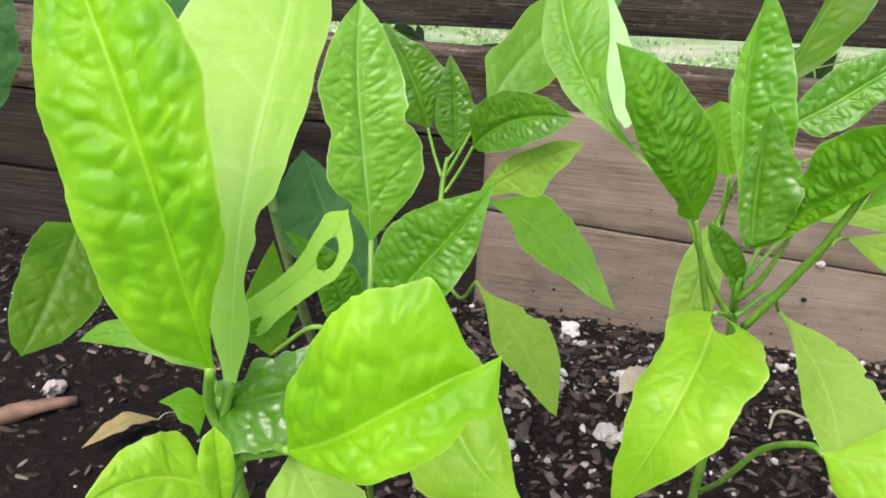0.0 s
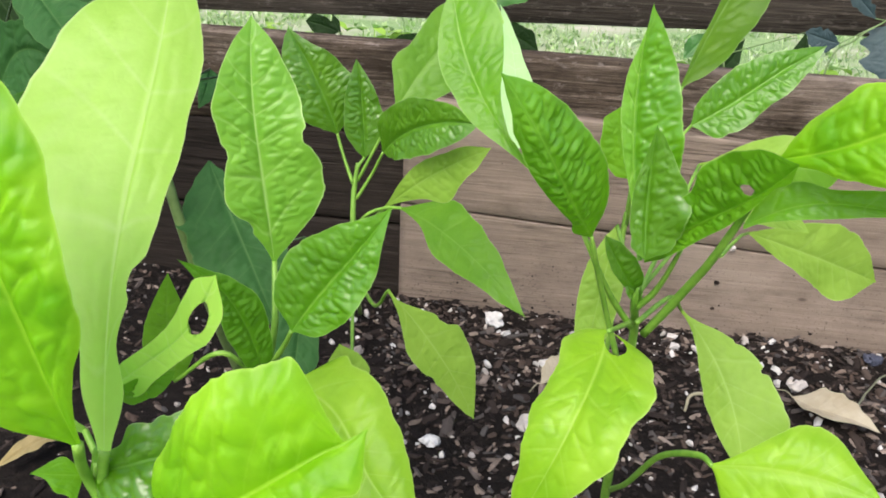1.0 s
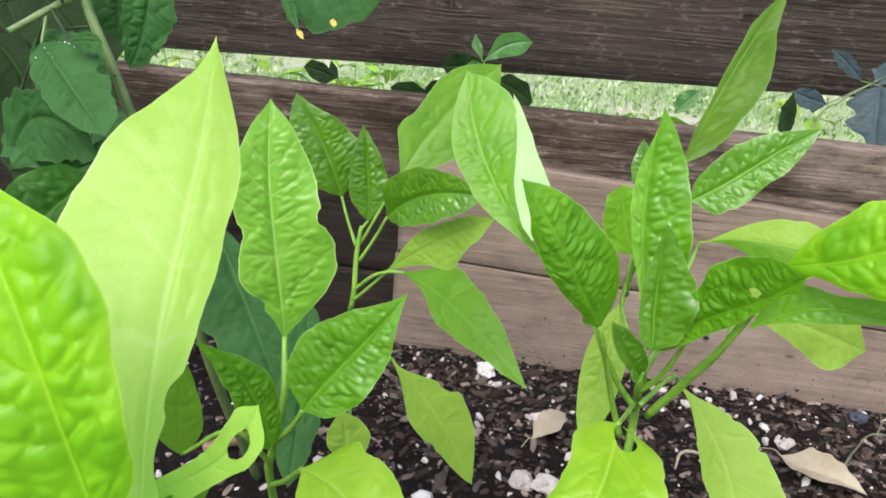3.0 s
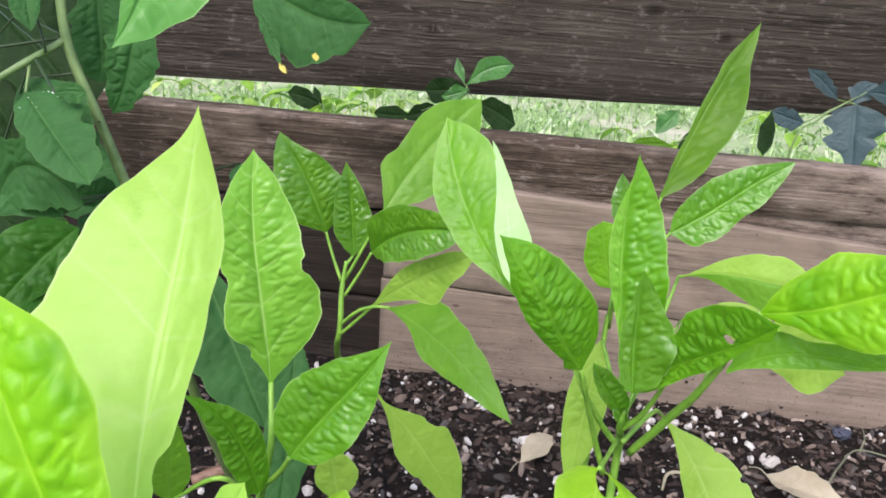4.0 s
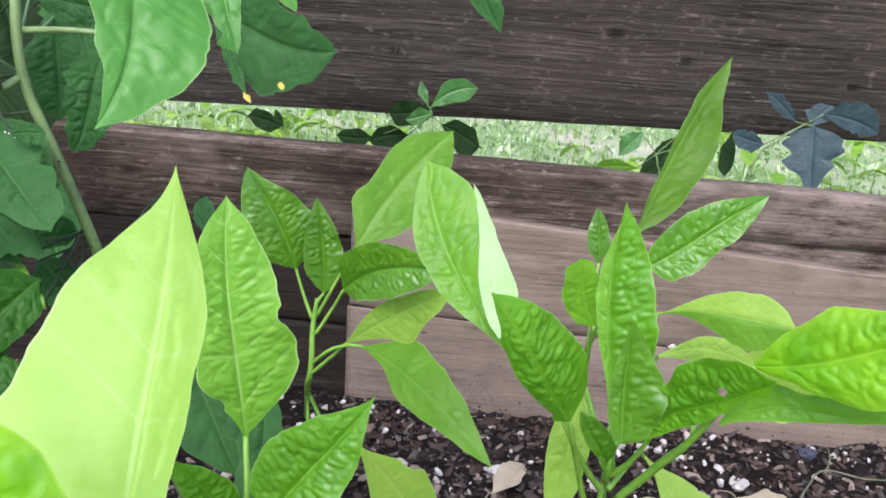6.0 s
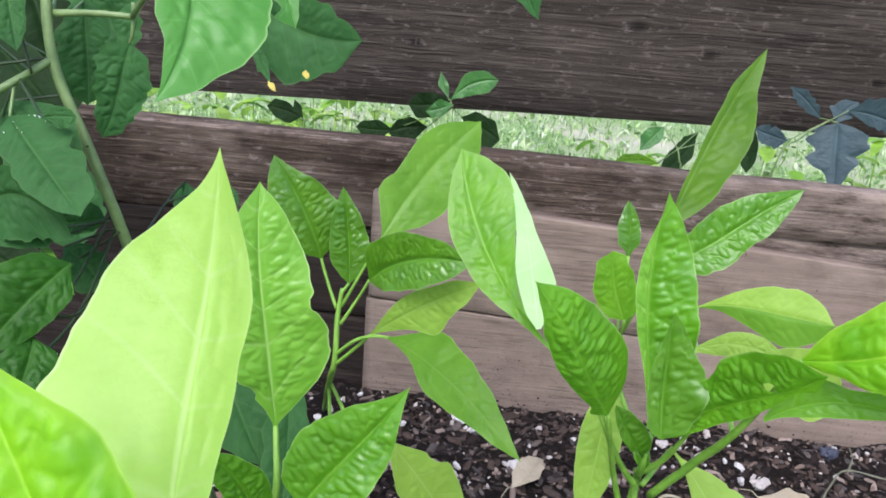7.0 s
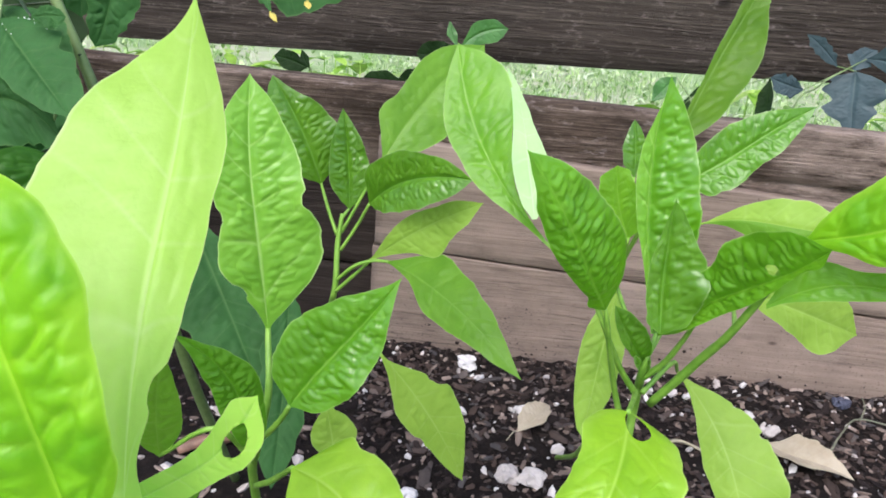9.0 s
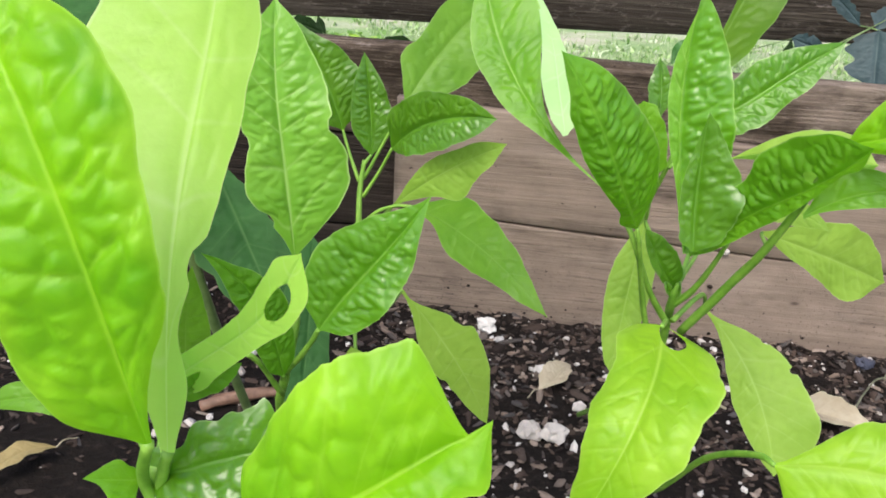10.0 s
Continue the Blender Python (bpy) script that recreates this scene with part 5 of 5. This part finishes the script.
tube("petiole", [(-0.078, 0.149, 0.456, 0.002), (-0.069, 0.119, 0.459, 0.0015)], STEM, blade_l8)
tube("petiole", [(-0.078, 0.151, 0.461, 0.002), (-0.053, 0.15, 0.471, 0.0015)], STEM, blade_l9)
tube("petiole", [(-0.088, 0.157, 0.482, 0.0018), (-0.103, 0.169, 0.492, 0.0015)], STEM, blade_lc)
tube("stem", [(-0.3, 0.86, -0.02, 0.0064), (-0.29, 0.676, 0.291, 0.006), (-0.317, 0.632, 0.508, 0.0054), (-0.353, 0.633, 0.612, 0.0051), (-0.382, 0.636, 0.691, 0.0048), (-0.39, 0.651, 0.767, 0.0048), (-0.399, 0.673, 0.835, 0.0044)], TOMSTEM, PLANTS["T"])
tube("branch", [(-0.381, 0.644, 0.729, 0.0034), (-0.343, 0.643, 0.732, 0.003), (-0.311, 0.65, 0.731, 0.0027)], TOMSTEM, PLANTS["T"])
tube("branch", [(-0.383, 0.635, 0.688, 0.0037), (-0.398, 0.608, 0.674, 0.0034), (-0.422, 0.578, 0.654, 0.0032)], TOMSTEM, PLANTS["T"])
tube("branch", [(-0.312, 0.654, 0.743, 0.0018), (-0.313, 0.651, 0.718, 0.0016), (-0.318, 0.655, 0.707, 0.0013)], TOMSTEM, blade_t2)
tube("branch", [(-0.366, 0.646, 0.731, 0.0016), (-0.388, 0.707, 0.736, 0.0013)], TOMSTEM, blade_t4)
tube("branch", [(-0.402, 0.607, 0.671, 0.0016), (-0.392, 0.58, 0.646, 0.0013)], TOMSTEM, blade_t1)
tube("branch", [(-0.312, 0.65, 0.731, 0.0027), (-0.163, 0.452, 0.83, 0.0024), (-0.088, 0.243, 0.811, 0.0018)], TOMSTEM, blade_t6)
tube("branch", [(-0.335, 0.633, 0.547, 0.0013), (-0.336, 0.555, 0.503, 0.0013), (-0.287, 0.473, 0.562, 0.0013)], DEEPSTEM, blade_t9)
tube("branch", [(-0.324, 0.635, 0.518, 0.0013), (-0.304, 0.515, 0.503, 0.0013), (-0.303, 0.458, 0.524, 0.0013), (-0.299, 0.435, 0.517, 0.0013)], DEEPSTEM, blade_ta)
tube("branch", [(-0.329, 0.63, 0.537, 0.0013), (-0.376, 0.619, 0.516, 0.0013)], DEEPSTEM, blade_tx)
tube("branch", [(-0.359, 0.636, 0.622, 0.0018), (-0.398, 0.644, 0.531, 0.0013)], TOMSTEM, blade_ty)
tube("branch", [(-0.398, 0.608, 0.674, 0.0018), (-0.352, 0.562, 0.652, 0.0011)], DEEPSTEM, blade_tz)
tube("branch", [(-0.383, 0.645, 0.731, 0.0018), (-0.445, 0.77, 0.755, 0.0011)], TOMSTEM, blade_tu)
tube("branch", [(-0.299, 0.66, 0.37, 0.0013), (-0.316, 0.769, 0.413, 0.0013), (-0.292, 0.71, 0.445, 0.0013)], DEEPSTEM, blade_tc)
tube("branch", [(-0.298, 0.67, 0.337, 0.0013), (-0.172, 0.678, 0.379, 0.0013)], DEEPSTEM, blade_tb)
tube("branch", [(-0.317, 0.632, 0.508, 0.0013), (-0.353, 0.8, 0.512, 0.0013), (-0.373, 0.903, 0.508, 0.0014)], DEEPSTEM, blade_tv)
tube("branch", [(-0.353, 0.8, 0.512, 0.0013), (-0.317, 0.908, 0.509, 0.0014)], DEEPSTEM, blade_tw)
tube("branch", [(-0.39, 0.651, 0.767, 0.0032), (-0.437, 0.869, 0.792, 0.0024), (-0.36, 1.081, 0.738, 0.0016)], TOMSTEM, blade_t5)
tube("branch", [(-0.396, 0.667, 0.815, 0.0032), (-0.181, 0.675, 0.884, 0.0024), (-0.004, 0.652, 0.839, 0.0016)], TOMSTEM, blade_t7)
tube("branch", [(-0.229, 0.67, 0.878, 0.0024), (-0.141, 0.57, 0.815, 0.0016)], TOMSTEM, blade_te)
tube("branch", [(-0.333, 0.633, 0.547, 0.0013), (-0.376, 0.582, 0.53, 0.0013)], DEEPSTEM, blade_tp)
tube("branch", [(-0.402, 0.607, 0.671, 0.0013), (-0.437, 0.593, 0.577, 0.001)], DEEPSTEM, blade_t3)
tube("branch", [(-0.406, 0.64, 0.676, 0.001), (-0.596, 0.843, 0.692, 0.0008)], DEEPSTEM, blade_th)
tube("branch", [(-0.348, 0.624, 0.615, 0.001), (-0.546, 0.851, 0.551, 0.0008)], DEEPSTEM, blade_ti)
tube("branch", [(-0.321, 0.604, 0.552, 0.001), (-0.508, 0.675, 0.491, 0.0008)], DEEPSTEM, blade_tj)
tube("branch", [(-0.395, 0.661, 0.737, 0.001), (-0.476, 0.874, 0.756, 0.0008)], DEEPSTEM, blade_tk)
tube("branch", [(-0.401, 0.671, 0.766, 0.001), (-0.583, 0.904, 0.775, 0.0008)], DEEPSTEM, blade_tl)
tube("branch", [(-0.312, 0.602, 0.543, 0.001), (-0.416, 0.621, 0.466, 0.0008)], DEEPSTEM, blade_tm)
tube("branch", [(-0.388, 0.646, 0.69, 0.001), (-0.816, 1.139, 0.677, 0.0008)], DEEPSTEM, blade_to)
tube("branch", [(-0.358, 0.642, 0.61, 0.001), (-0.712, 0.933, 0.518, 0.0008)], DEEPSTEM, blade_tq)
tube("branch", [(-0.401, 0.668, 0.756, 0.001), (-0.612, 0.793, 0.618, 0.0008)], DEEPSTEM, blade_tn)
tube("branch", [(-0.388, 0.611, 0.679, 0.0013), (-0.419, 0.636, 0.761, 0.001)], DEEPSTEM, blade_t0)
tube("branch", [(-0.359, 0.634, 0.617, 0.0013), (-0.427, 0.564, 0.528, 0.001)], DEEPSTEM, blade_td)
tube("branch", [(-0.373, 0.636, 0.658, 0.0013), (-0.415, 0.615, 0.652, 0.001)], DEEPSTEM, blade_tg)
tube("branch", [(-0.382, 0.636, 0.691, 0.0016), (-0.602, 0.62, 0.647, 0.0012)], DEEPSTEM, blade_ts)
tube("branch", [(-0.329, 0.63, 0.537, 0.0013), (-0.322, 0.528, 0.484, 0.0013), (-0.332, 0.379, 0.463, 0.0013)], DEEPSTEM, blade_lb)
tube("stem", [(-0.072, 1.66, -0.03, 0.0025), (-0.072, 1.66, 0.38, 0.0022), (-0.081, 1.643, 0.463, 0.0018), (-0.087, 1.658, 0.508, 0.0016)], TOMSTEM, PLANTS["W"])
tube("petiole", [(-0.087, 1.658, 0.508, 0.0013), (-0.094, 1.683, 0.52, 0.001)], TOMSTEM, blade_w1)
tube("petiole", [(-0.087, 1.658, 0.508, 0.0013), (-0.098, 1.683, 0.522, 0.001)], TOMSTEM, blade_w2)
tube("petiole", [(-0.087, 1.658, 0.508, 0.0013), (-0.092, 1.662, 0.52, 0.001)], TOMSTEM, blade_w3)
tube("petiole", [(-0.087, 1.658, 0.508, 0.0013), (-0.085, 1.65, 0.516, 0.001)], TOMSTEM, blade_w4)
tube("petiole", [(-0.087, 1.658, 0.508, 0.0013), (-0.067, 1.693, 0.483, 0.001)], TOMSTEM, blade_w5)
tube("petiole", [(-0.087, 1.658, 0.508, 0.0013), (-0.141, 1.69, 0.455, 0.001)], TOMSTEM, blade_w6)
tube("petiole", [(-0.087, 1.658, 0.508, 0.0013), (-0.216, 1.692, 0.442, 0.001)], TOMSTEM, blade_w7)
tube("stem", [(-0.431, 1.75, -0.03, 0.002), (-0.401, 1.632, 0.417, 0.0018), (-0.413, 1.654, 0.454, 0.0014)], TOMSTEM, PLANTS["W"])
tube("petiole", [(-0.413, 1.654, 0.454, 0.0012), (-0.42, 1.665, 0.455, 0.001)], TOMSTEM, blade_w8)
tube("petiole", [(-0.413, 1.654, 0.454, 0.0012), (-0.413, 1.664, 0.452, 0.001)], TOMSTEM, blade_w9)
tube("stem", [(0.407, 1.66, -0.03, 0.0025), (0.413, 1.66, 0.378, 0.0022), (0.406, 1.659, 0.439, 0.0018), (0.401, 1.666, 0.461, 0.0016)], TOMSTEM, PLANTS["X"])
tube("petiole", [(0.401, 1.666, 0.461, 0.0013), (0.369, 1.693, 0.421, 0.001)], TOMSTEM, blade_x1)
tube("petiole", [(0.401, 1.666, 0.461, 0.0013), (0.454, 1.742, 0.488, 0.001)], TOMSTEM, blade_x2)
tube("petiole", [(0.401, 1.666, 0.461, 0.0013), (0.378, 1.74, 0.493, 0.001)], TOMSTEM, blade_x3)
tube("petiole", [(0.401, 1.666, 0.461, 0.0013), (0.578, 1.755, 0.507, 0.001)], TOMSTEM, blade_x4)
tube("stem", [(0.587, 1.66, -0.03, 0.0025), (0.603, 1.66, 0.426, 0.0022), (0.659, 1.694, 0.504, 0.0018), (0.716, 1.711, 0.544, 0.0016)], TOMSTEM, PLANTS["B"])
tube("petiole", [(0.716, 1.711, 0.544, 0.0013), (0.694, 1.711, 0.547, 0.001)], TOMSTEM, blade_b1)
tube("petiole", [(0.716, 1.711, 0.544, 0.0013), (0.63, 1.69, 0.496, 0.001)], TOMSTEM, blade_b2)
tube("petiole", [(0.716, 1.711, 0.544, 0.0013), (0.735, 1.711, 0.54, 0.001)], TOMSTEM, blade_b3)
tube("petiole", [(0.716, 1.711, 0.544, 0.0013), (0.729, 1.71, 0.54, 0.001)], TOMSTEM, blade_b4)
tube("petiole", [(0.716, 1.711, 0.544, 0.0013), (0.749, 1.71, 0.567, 0.001)], TOMSTEM, blade_b5)


def water_drops(blade, cols, rows):
    """Drops of water along one margin of a leaf."""
    rnd = random.Random(4)
    m, nodes, links, bsdf = material("water_drop")
    bsdf.inputs["Base Color"].default_value = (0.85, 0.9, 0.86, 1)
    bsdf.inputs["Roughness"].default_value = 0.12
    bm = bmesh.new()
    for k in range(16):
        i = int(rows * rnd.uniform(0.06, 0.5))
        at = blade.data.vertices[i * cols + (rnd.choice((0, 1, 1, 2)) if k < 12 else rnd.randint(4, cols - 4))].co
        bmesh.ops.create_icosphere(bm, subdivisions=1, radius=rnd.uniform(0.0003, 0.0007), matrix=Matrix.Translation(at + Vector((0, -0.0008, 0.0006))))
    return part("water_drops", bm, m, blade, "clear water drops on the leaf margin")


water_drops(blade_t1, 37 if len(blade_t1.data.vertices) == 81 * 37 else 29, 56)


# ---- lawn behind the fence ----
def lawn():
    rnd = random.Random(5)
    verts, faces = [], []
    for _ in range(26000):
        y = 2.0 + 4.5 * rnd.random() ** 1.3
        x = rnd.gauss(0.0, 0.55) * (y + 0.6)
        bare = noise.noise(Vector((x * 1.1, y * 1.1, 3.0)))
        if bare > 0.25 and rnd.random() < 0.85:
            continue
        h = rnd.uniform(0.03, 0.12)
        a, lean = rnd.uniform(0, 6.28), rnd.uniform(0.1, 1.2)
        w = rnd.uniform(0.0012, 0.0032)
        if rnd.random() < (0.55 if x < -0.1 * y else 0.4):
            w, h, lean = rnd.uniform(0.005, 0.016), rnd.uniform(0.02, 0.06), rnd.uniform(0.6, 2.2)
        dx, dy = math.cos(a), math.sin(a)
        k = len(verts)
        for t in (0.0, 0.45, 0.8, 1.0):
            o = lean * h * t * t
            ww = w * (1 - 0.9 * t ** 2.5) * (0.6 + 1.2 * t * (1 - t) * 2)
            z = -0.03 + h * t * (1 - 0.25 * lean * t)
            verts.append((x + dx * o - dy * ww, y + dy * o + dx * ww, z))
            verts.append((x + dx * o + dy * ww, y + dy * o - dx * ww, z))
        for i in range(3):
            faces.append((k + 2 * i, k + 2 * i + 1, k + 2 * i + 3, k + 2 * i + 2))
    return tagged(mesh_object("lawn", verts, faces, GRASS), "bright green grass and low weeds behind the fence", "grass", kind="stuff")


lawn()

WEEDY = plain_leafy("broad_weed_leaf", [(0.0, (0.16, 0.36, 0.03)), (0.5, (0.36, 0.60, 0.07)), (1.0, (0.60, 0.78, 0.22))])


def broad_weeds():
    """Low broad-leaved weeds in the grass: thin stalks with oval leaves."""
    rnd = random.Random(21)
    verts, faces = [], []
    for _ in range(150):
        y = rnd.uniform(2.2, 3.6)
        x = rnd.uniform(-0.52, -0.08) * (y + 0.3) if rnd.random() < 0.75 else rnd.uniform(0.1, 0.5) * (y + 0.3)
        top = rnd.uniform(0.02, 0.30) - 0.05 * (y - 2.2)
        k = len(verts)
        verts += [(x - 0.003, y, -0.03), (x + 0.003, y, -0.03), (x + 0.002, y, top), (x - 0.002, y, top)]
        faces.append((k, k + 1, k + 2, k + 3))
        for _ in range(rnd.choice((2, 3))):
            a, long, broad = rnd.uniform(0, 6.28), rnd.uniform(0.06, 0.11), rnd.uniform(0.02, 0.036)
            d, o, rise = Vector((math.cos(a), math.sin(a), 0)), Vector((-math.sin(a), math.cos(a), 0)), rnd.uniform(-0.3, 0.5)
            k = len(verts)
            for t, w in ((0.0, 0.08), (0.2, 0.75), (0.45, 1.0), (0.7, 0.8), (0.9, 0.4), (1.0, 0.04)):
                m = Vector((x, y, top)) + d * (long * t) + Vector((0, 0, rise * long * t - 0.5 * long * t * t))
                for side in (-1, 0, 1):
                    verts.append(tuple(m + o * (side * broad * w) + Vector((0, 0, 0.2 * broad * abs(side)))))
            for i in range(5):
                for side in (0, 1):
                    q = k + 3 * i + side
                    faces.append((q, q + 1, q + 4, q + 3))
    return tagged(mesh_object("broad_weeds", verts, faces, WEEDY), "bright yellow-green broad-leaved weeds in the grass", "weeds", kind="stuff")


broad_weeds()


# ---- things on the soil ----
def dry_leaf(base, tip, width, bend, label, kind="dry"):
    ob = thing("dry_leaf", None, label, "leaf", "fallen leaves")
    w = tuple(width * k for k in (0.35, 0.8, 1.0, 0.95, 0.7, 0.4, 0.15))
    leaf("", base, tip, (0.0, -0.25, 1.0), w, tuple(0.8 * v for v in w), 0.35, bend, 0.05, 0.03, kind, parent=ob)
    a, c = Vector(base), Vector(tip)
    back = a + (a - c).normalized() * 0.03
    tube("stalk", [(*back, 0.0008), (*(a * 0.6 + back * 0.4 + Vector((0, 0, 0.006))), 0.0009), (*a, 0.001)], DRYSTEM, ob, 6)
    return ob


DRYSTEM = stem_material("dry_stalk", (0.26, 0.24, 0.15), (0.42, 0.38, 0.26))
TWIG = stem_material("grey_green_twig", (0.10, 0.115, 0.07), (0.19, 0.20, 0.13))
WOODBIT = stem_material("dead_wood", (0.16, 0.09, 0.06), (0.30, 0.18, 0.12))
dry_leaf((0.098, 1.035, 0.012), (0.150, 1.112, 0.020), 26, 0.12, "curled pale tan dry leaf lying on the soil")
dry_leaf((0.500, 1.085, 0.014), (0.612, 1.012, 0.012), 36, 0.06, "flat cream dry leaf lying on the soil")
dry_leaf((-0.540, 0.745, 0.014), (-0.600, 0.655, 0.012), 20, 0.10, "small yellowed dry leaf with a long stalk", "tan")


def stick(name, label, mat, pts):
    ob = thing(name, None, label, "twig")
    tube("shaft", pts, mat, ob, 8, 6, 0.18)
    return ob


stick("stick", "weathered brown stick half sunk in soil", WOODBIT, [(-0.82, 0.64, 0.006, 0.011), (-0.75, 0.70, 0.010, 0.013), (-0.69, 0.765, 0.006, 0.007)])
stick("twig", "thin grey-green dry twig on the mulch", TWIG, [(0.60, 1.085, 0.014, 0.0016), (0.63, 1.13, 0.020, 0.0015), (0.68, 1.19, 0.018, 0.0015), (0.75, 1.178, 0.016, 0.0012), (0.83, 1.19, 0.016, 0.0009)])
stick("twig", "short grey twig fork on the mulch", TWIG, [(0.68, 1.185, 0.018, 0.0015), (0.70, 1.22, 0.024, 0.0012), (0.705, 1.25, 0.028, 0.0008)])
stick("root", "pale bare root curling from the soil", DRYSTEM, [(0.325, 1.02, 0.004, 0.002), (0.335, 1.045, 0.018, 0.0028), (0.36, 1.053, 0.018, 0.0026), (0.395, 1.055, 0.004, 0.002)])
stick("bark_strip", "long reddish strip of bark on the soil", WOODBIT, [(-0.40, 0.885, 0.008, 0.008), (-0.35, 0.92, 0.012, 0.010), (-0.29, 0.95, 0.008, 0.006)])


def pebble(x, y, size, mat, label):
    rnd = random.Random(int(x * 1000))
    bm = bmesh.new()
    bmesh.ops.create_icosphere(bm, subdivisions=3, radius=0.5)
    for v in bm.verts:
        q = v.co * 2.2 + Vector((x * 40, y * 40, 0))
        v.co *= 0.9 + 0.5 * noise.cell(q * 1.3) * 0.5 + 0.45 * noise.noise(q) + 0.18 * noise.noise(q * 4)
        v.co = Vector((v.co.x * size, v.co.y * size * 0.8, v.co.z * size * 0.65))
    me = bpy.data.meshes.new("pebble")
    bm.to_mesh(me)
    bm.free()
    me.materials.append(mat)
    ob = new("pebble", me)
    ob.matrix_basis = pose(x, y, soil_height(x, y) + size * 0.2, 0, 0, rnd.uniform(0, 360))
    return tagged(ob, label, "stone")


STONE = grain_material("slate_pebble", [(0.0, (0.05, 0.055, 0.08)), (1.0, (0.09, 0.10, 0.14))], 0.6)
pebble(0.678, 1.262, 0.034, STONE, "blue-grey pebble at the foot of the plank")
pebble(-0.745, 0.785, 0.040, PERLITE, "large white perlite lump on the soil")
pebble(-0.055, 0.865, 0.030, PERLITE, "white perlite lump on the soil")
pebble(0.086, 0.93, 0.045, PERLITE, "crumbled white perlite lump on the soil")
pebble(0.122, 0.925, 0.040, PERLITE, "flat white perlite lump on the soil")
pebble(0.0, 1.25, 0.042, PERLITE, "pale stone by the foot of the plank")
pebble(0.112, 1.10, 0.035, PERLITE, "cream stone beside a dry leaf")
pebble(0.522, 1.139, 0.032, PERLITE, "small white stone on the mulch")
pebble(0.371, 1.234, 0.026, PERLITE, "white stone close to the plank")


def crumb(name, at, size, mat, parent, label=""):
    """A small uneven lump stuck to a plank."""
    bm = bmesh.new()
    bmesh.ops.create_icosphere(bm, subdivisions=2, radius=0.5)
    for v in bm.verts:
        v.co = Vector((v.co.x * size, v.co.y * size * 0.5, v.co.z * size * 0.8)) * (1 + 0.5 * noise.noise(v.co * 5 + Vector(at) * 60)) + Vector(at)
    return part(name, bm, mat, parent, label)


SOILBIT = grain_material("soil_crumb", [(0.0, (0.012, 0.009, 0.007)), (1.0, (0.035, 0.024, 0.018))])
crumb("perlite_grain", (0.411, 1.299, 0.178), 0.016, PERLITE, bed_wall, "white crumb caught in the joint between planks")
crumb("soil_crumb", (0.396, 1.299, 0.108), 0.010, SOILBIT, bed_wall)
splash = random.Random(8)
for k in range(26):
    crumb("soil_crumb", (splash.uniform(-0.15, 0.95), 1.3015, 0.012 + 0.10 * splash.random() ** 2), splash.uniform(0.003, 0.008), SOILBIT, bed_wall)


def chip_mesh(name, rnd, sx, sy, sz, rough, mat):
    """An uneven lump or splinter, 20 triangles or so."""
    bm = bmesh.new()
    bmesh.ops.create_icosphere(bm, subdivisions=1, radius=0.5)
    for v in bm.verts:
        v.co = Vector((v.co.x * sx, v.co.y * sy, v.co.z * sz)) * (1 + rnd.uniform(-rough, rough))
        if mat is BARK:
            v.co.x += math.copysign(0.18 * sx, v.co.x)
    me = bpy.data.meshes.new(name)
    bm.to_mesh(me)
    bm.free()
    me.materials.append(mat)
    return me


def litter():
    """Bark splinters and perlite: those lying where the soil is seen best one by one, the rest together."""
    rnd = random.Random(11)
    barks = [chip_mesh("bark_chip", rnd, *s, 0.3, BARK) for s in ((0.022, 0.013, 0.007), (0.034, 0.013, 0.008), (0.016, 0.013, 0.008), (0.028, 0.018, 0.008), (0.013, 0.010, 0.007))]
    whites = [chip_mesh("perlite_grain", rnd, s, 0.8 * s, 0.6 * s, 0.3, PERLITE) for s in (0.010, 0.014, 0.018, 0.024)]
    for i in range(295):
        x, y = rnd.uniform(-0.25, 0.95), rnd.uniform(0.90, 1.27)
        ob = new("bark_chip", rnd.choice(barks))
        ob.parent = soil
        ob.matrix_basis = pose(x, y, soil_height(x, y) + 0.003, rnd.uniform(-25, 25), rnd.uniform(-25, 25), rnd.uniform(0, 360)) @ Matrix.Diagonal((rnd.uniform(0.6, 1.3),) * 3 + (1,))
    for i in range(270):
        x, y = rnd.uniform(-0.45, 0.95), 1.28 - 0.75 * rnd.random() ** 1.3
        ob = new("perlite_grain", rnd.choice(whites))
        ob.parent = soil
        ob.matrix_basis = pose(x, y, soil_height(x, y) + 0.002, rnd.uniform(0, 360), rnd.uniform(0, 360), rnd.uniform(0, 360)) @ Matrix.Diagonal((rnd.uniform(0.5, 1.2),) * 3 + (1,))
    for kind, count, mat, name, label in ((barks, 26000, BARK, "bark_mulch", "dark brown shredded bark mulch"), (whites, 1500, PERLITE, "perlite", "small white perlite grains in the soil")):
        tops = [([v.co.copy() for v in me.vertices], [tuple(p.vertices) for p in me.polygons]) for me in kind]
        verts, faces = [], []
        for i in range(count):
            x, y = rnd.uniform(-1.3, 1.5), 1.3 - 1.25 * rnd.random() ** 1.2
            vs, fs = rnd.choice(tops)
            if x < -0.2 and rnd.random() < (0.8 if y < 0.9 else 0.55):
                continue
            small = rnd.uniform(0.12, 0.8) if mat is BARK else rnd.uniform(0.12, 0.45)
            m = pose(x, y, soil_height(x, y) + 0.001, rnd.uniform(-35, 35), rnd.uniform(-35, 35), rnd.uniform(0, 360)) @ Matrix.Diagonal((small, small, small, 1))
            k = len(verts)
            verts += [tuple(m @ v) for v in vs]
            faces += [tuple(k + j for j in p) for p in fs]
        ob = mesh_object(name, verts, faces, mat, smooth=False)
        tagged(ob, label, "mulch", kind="stuff")


litter()
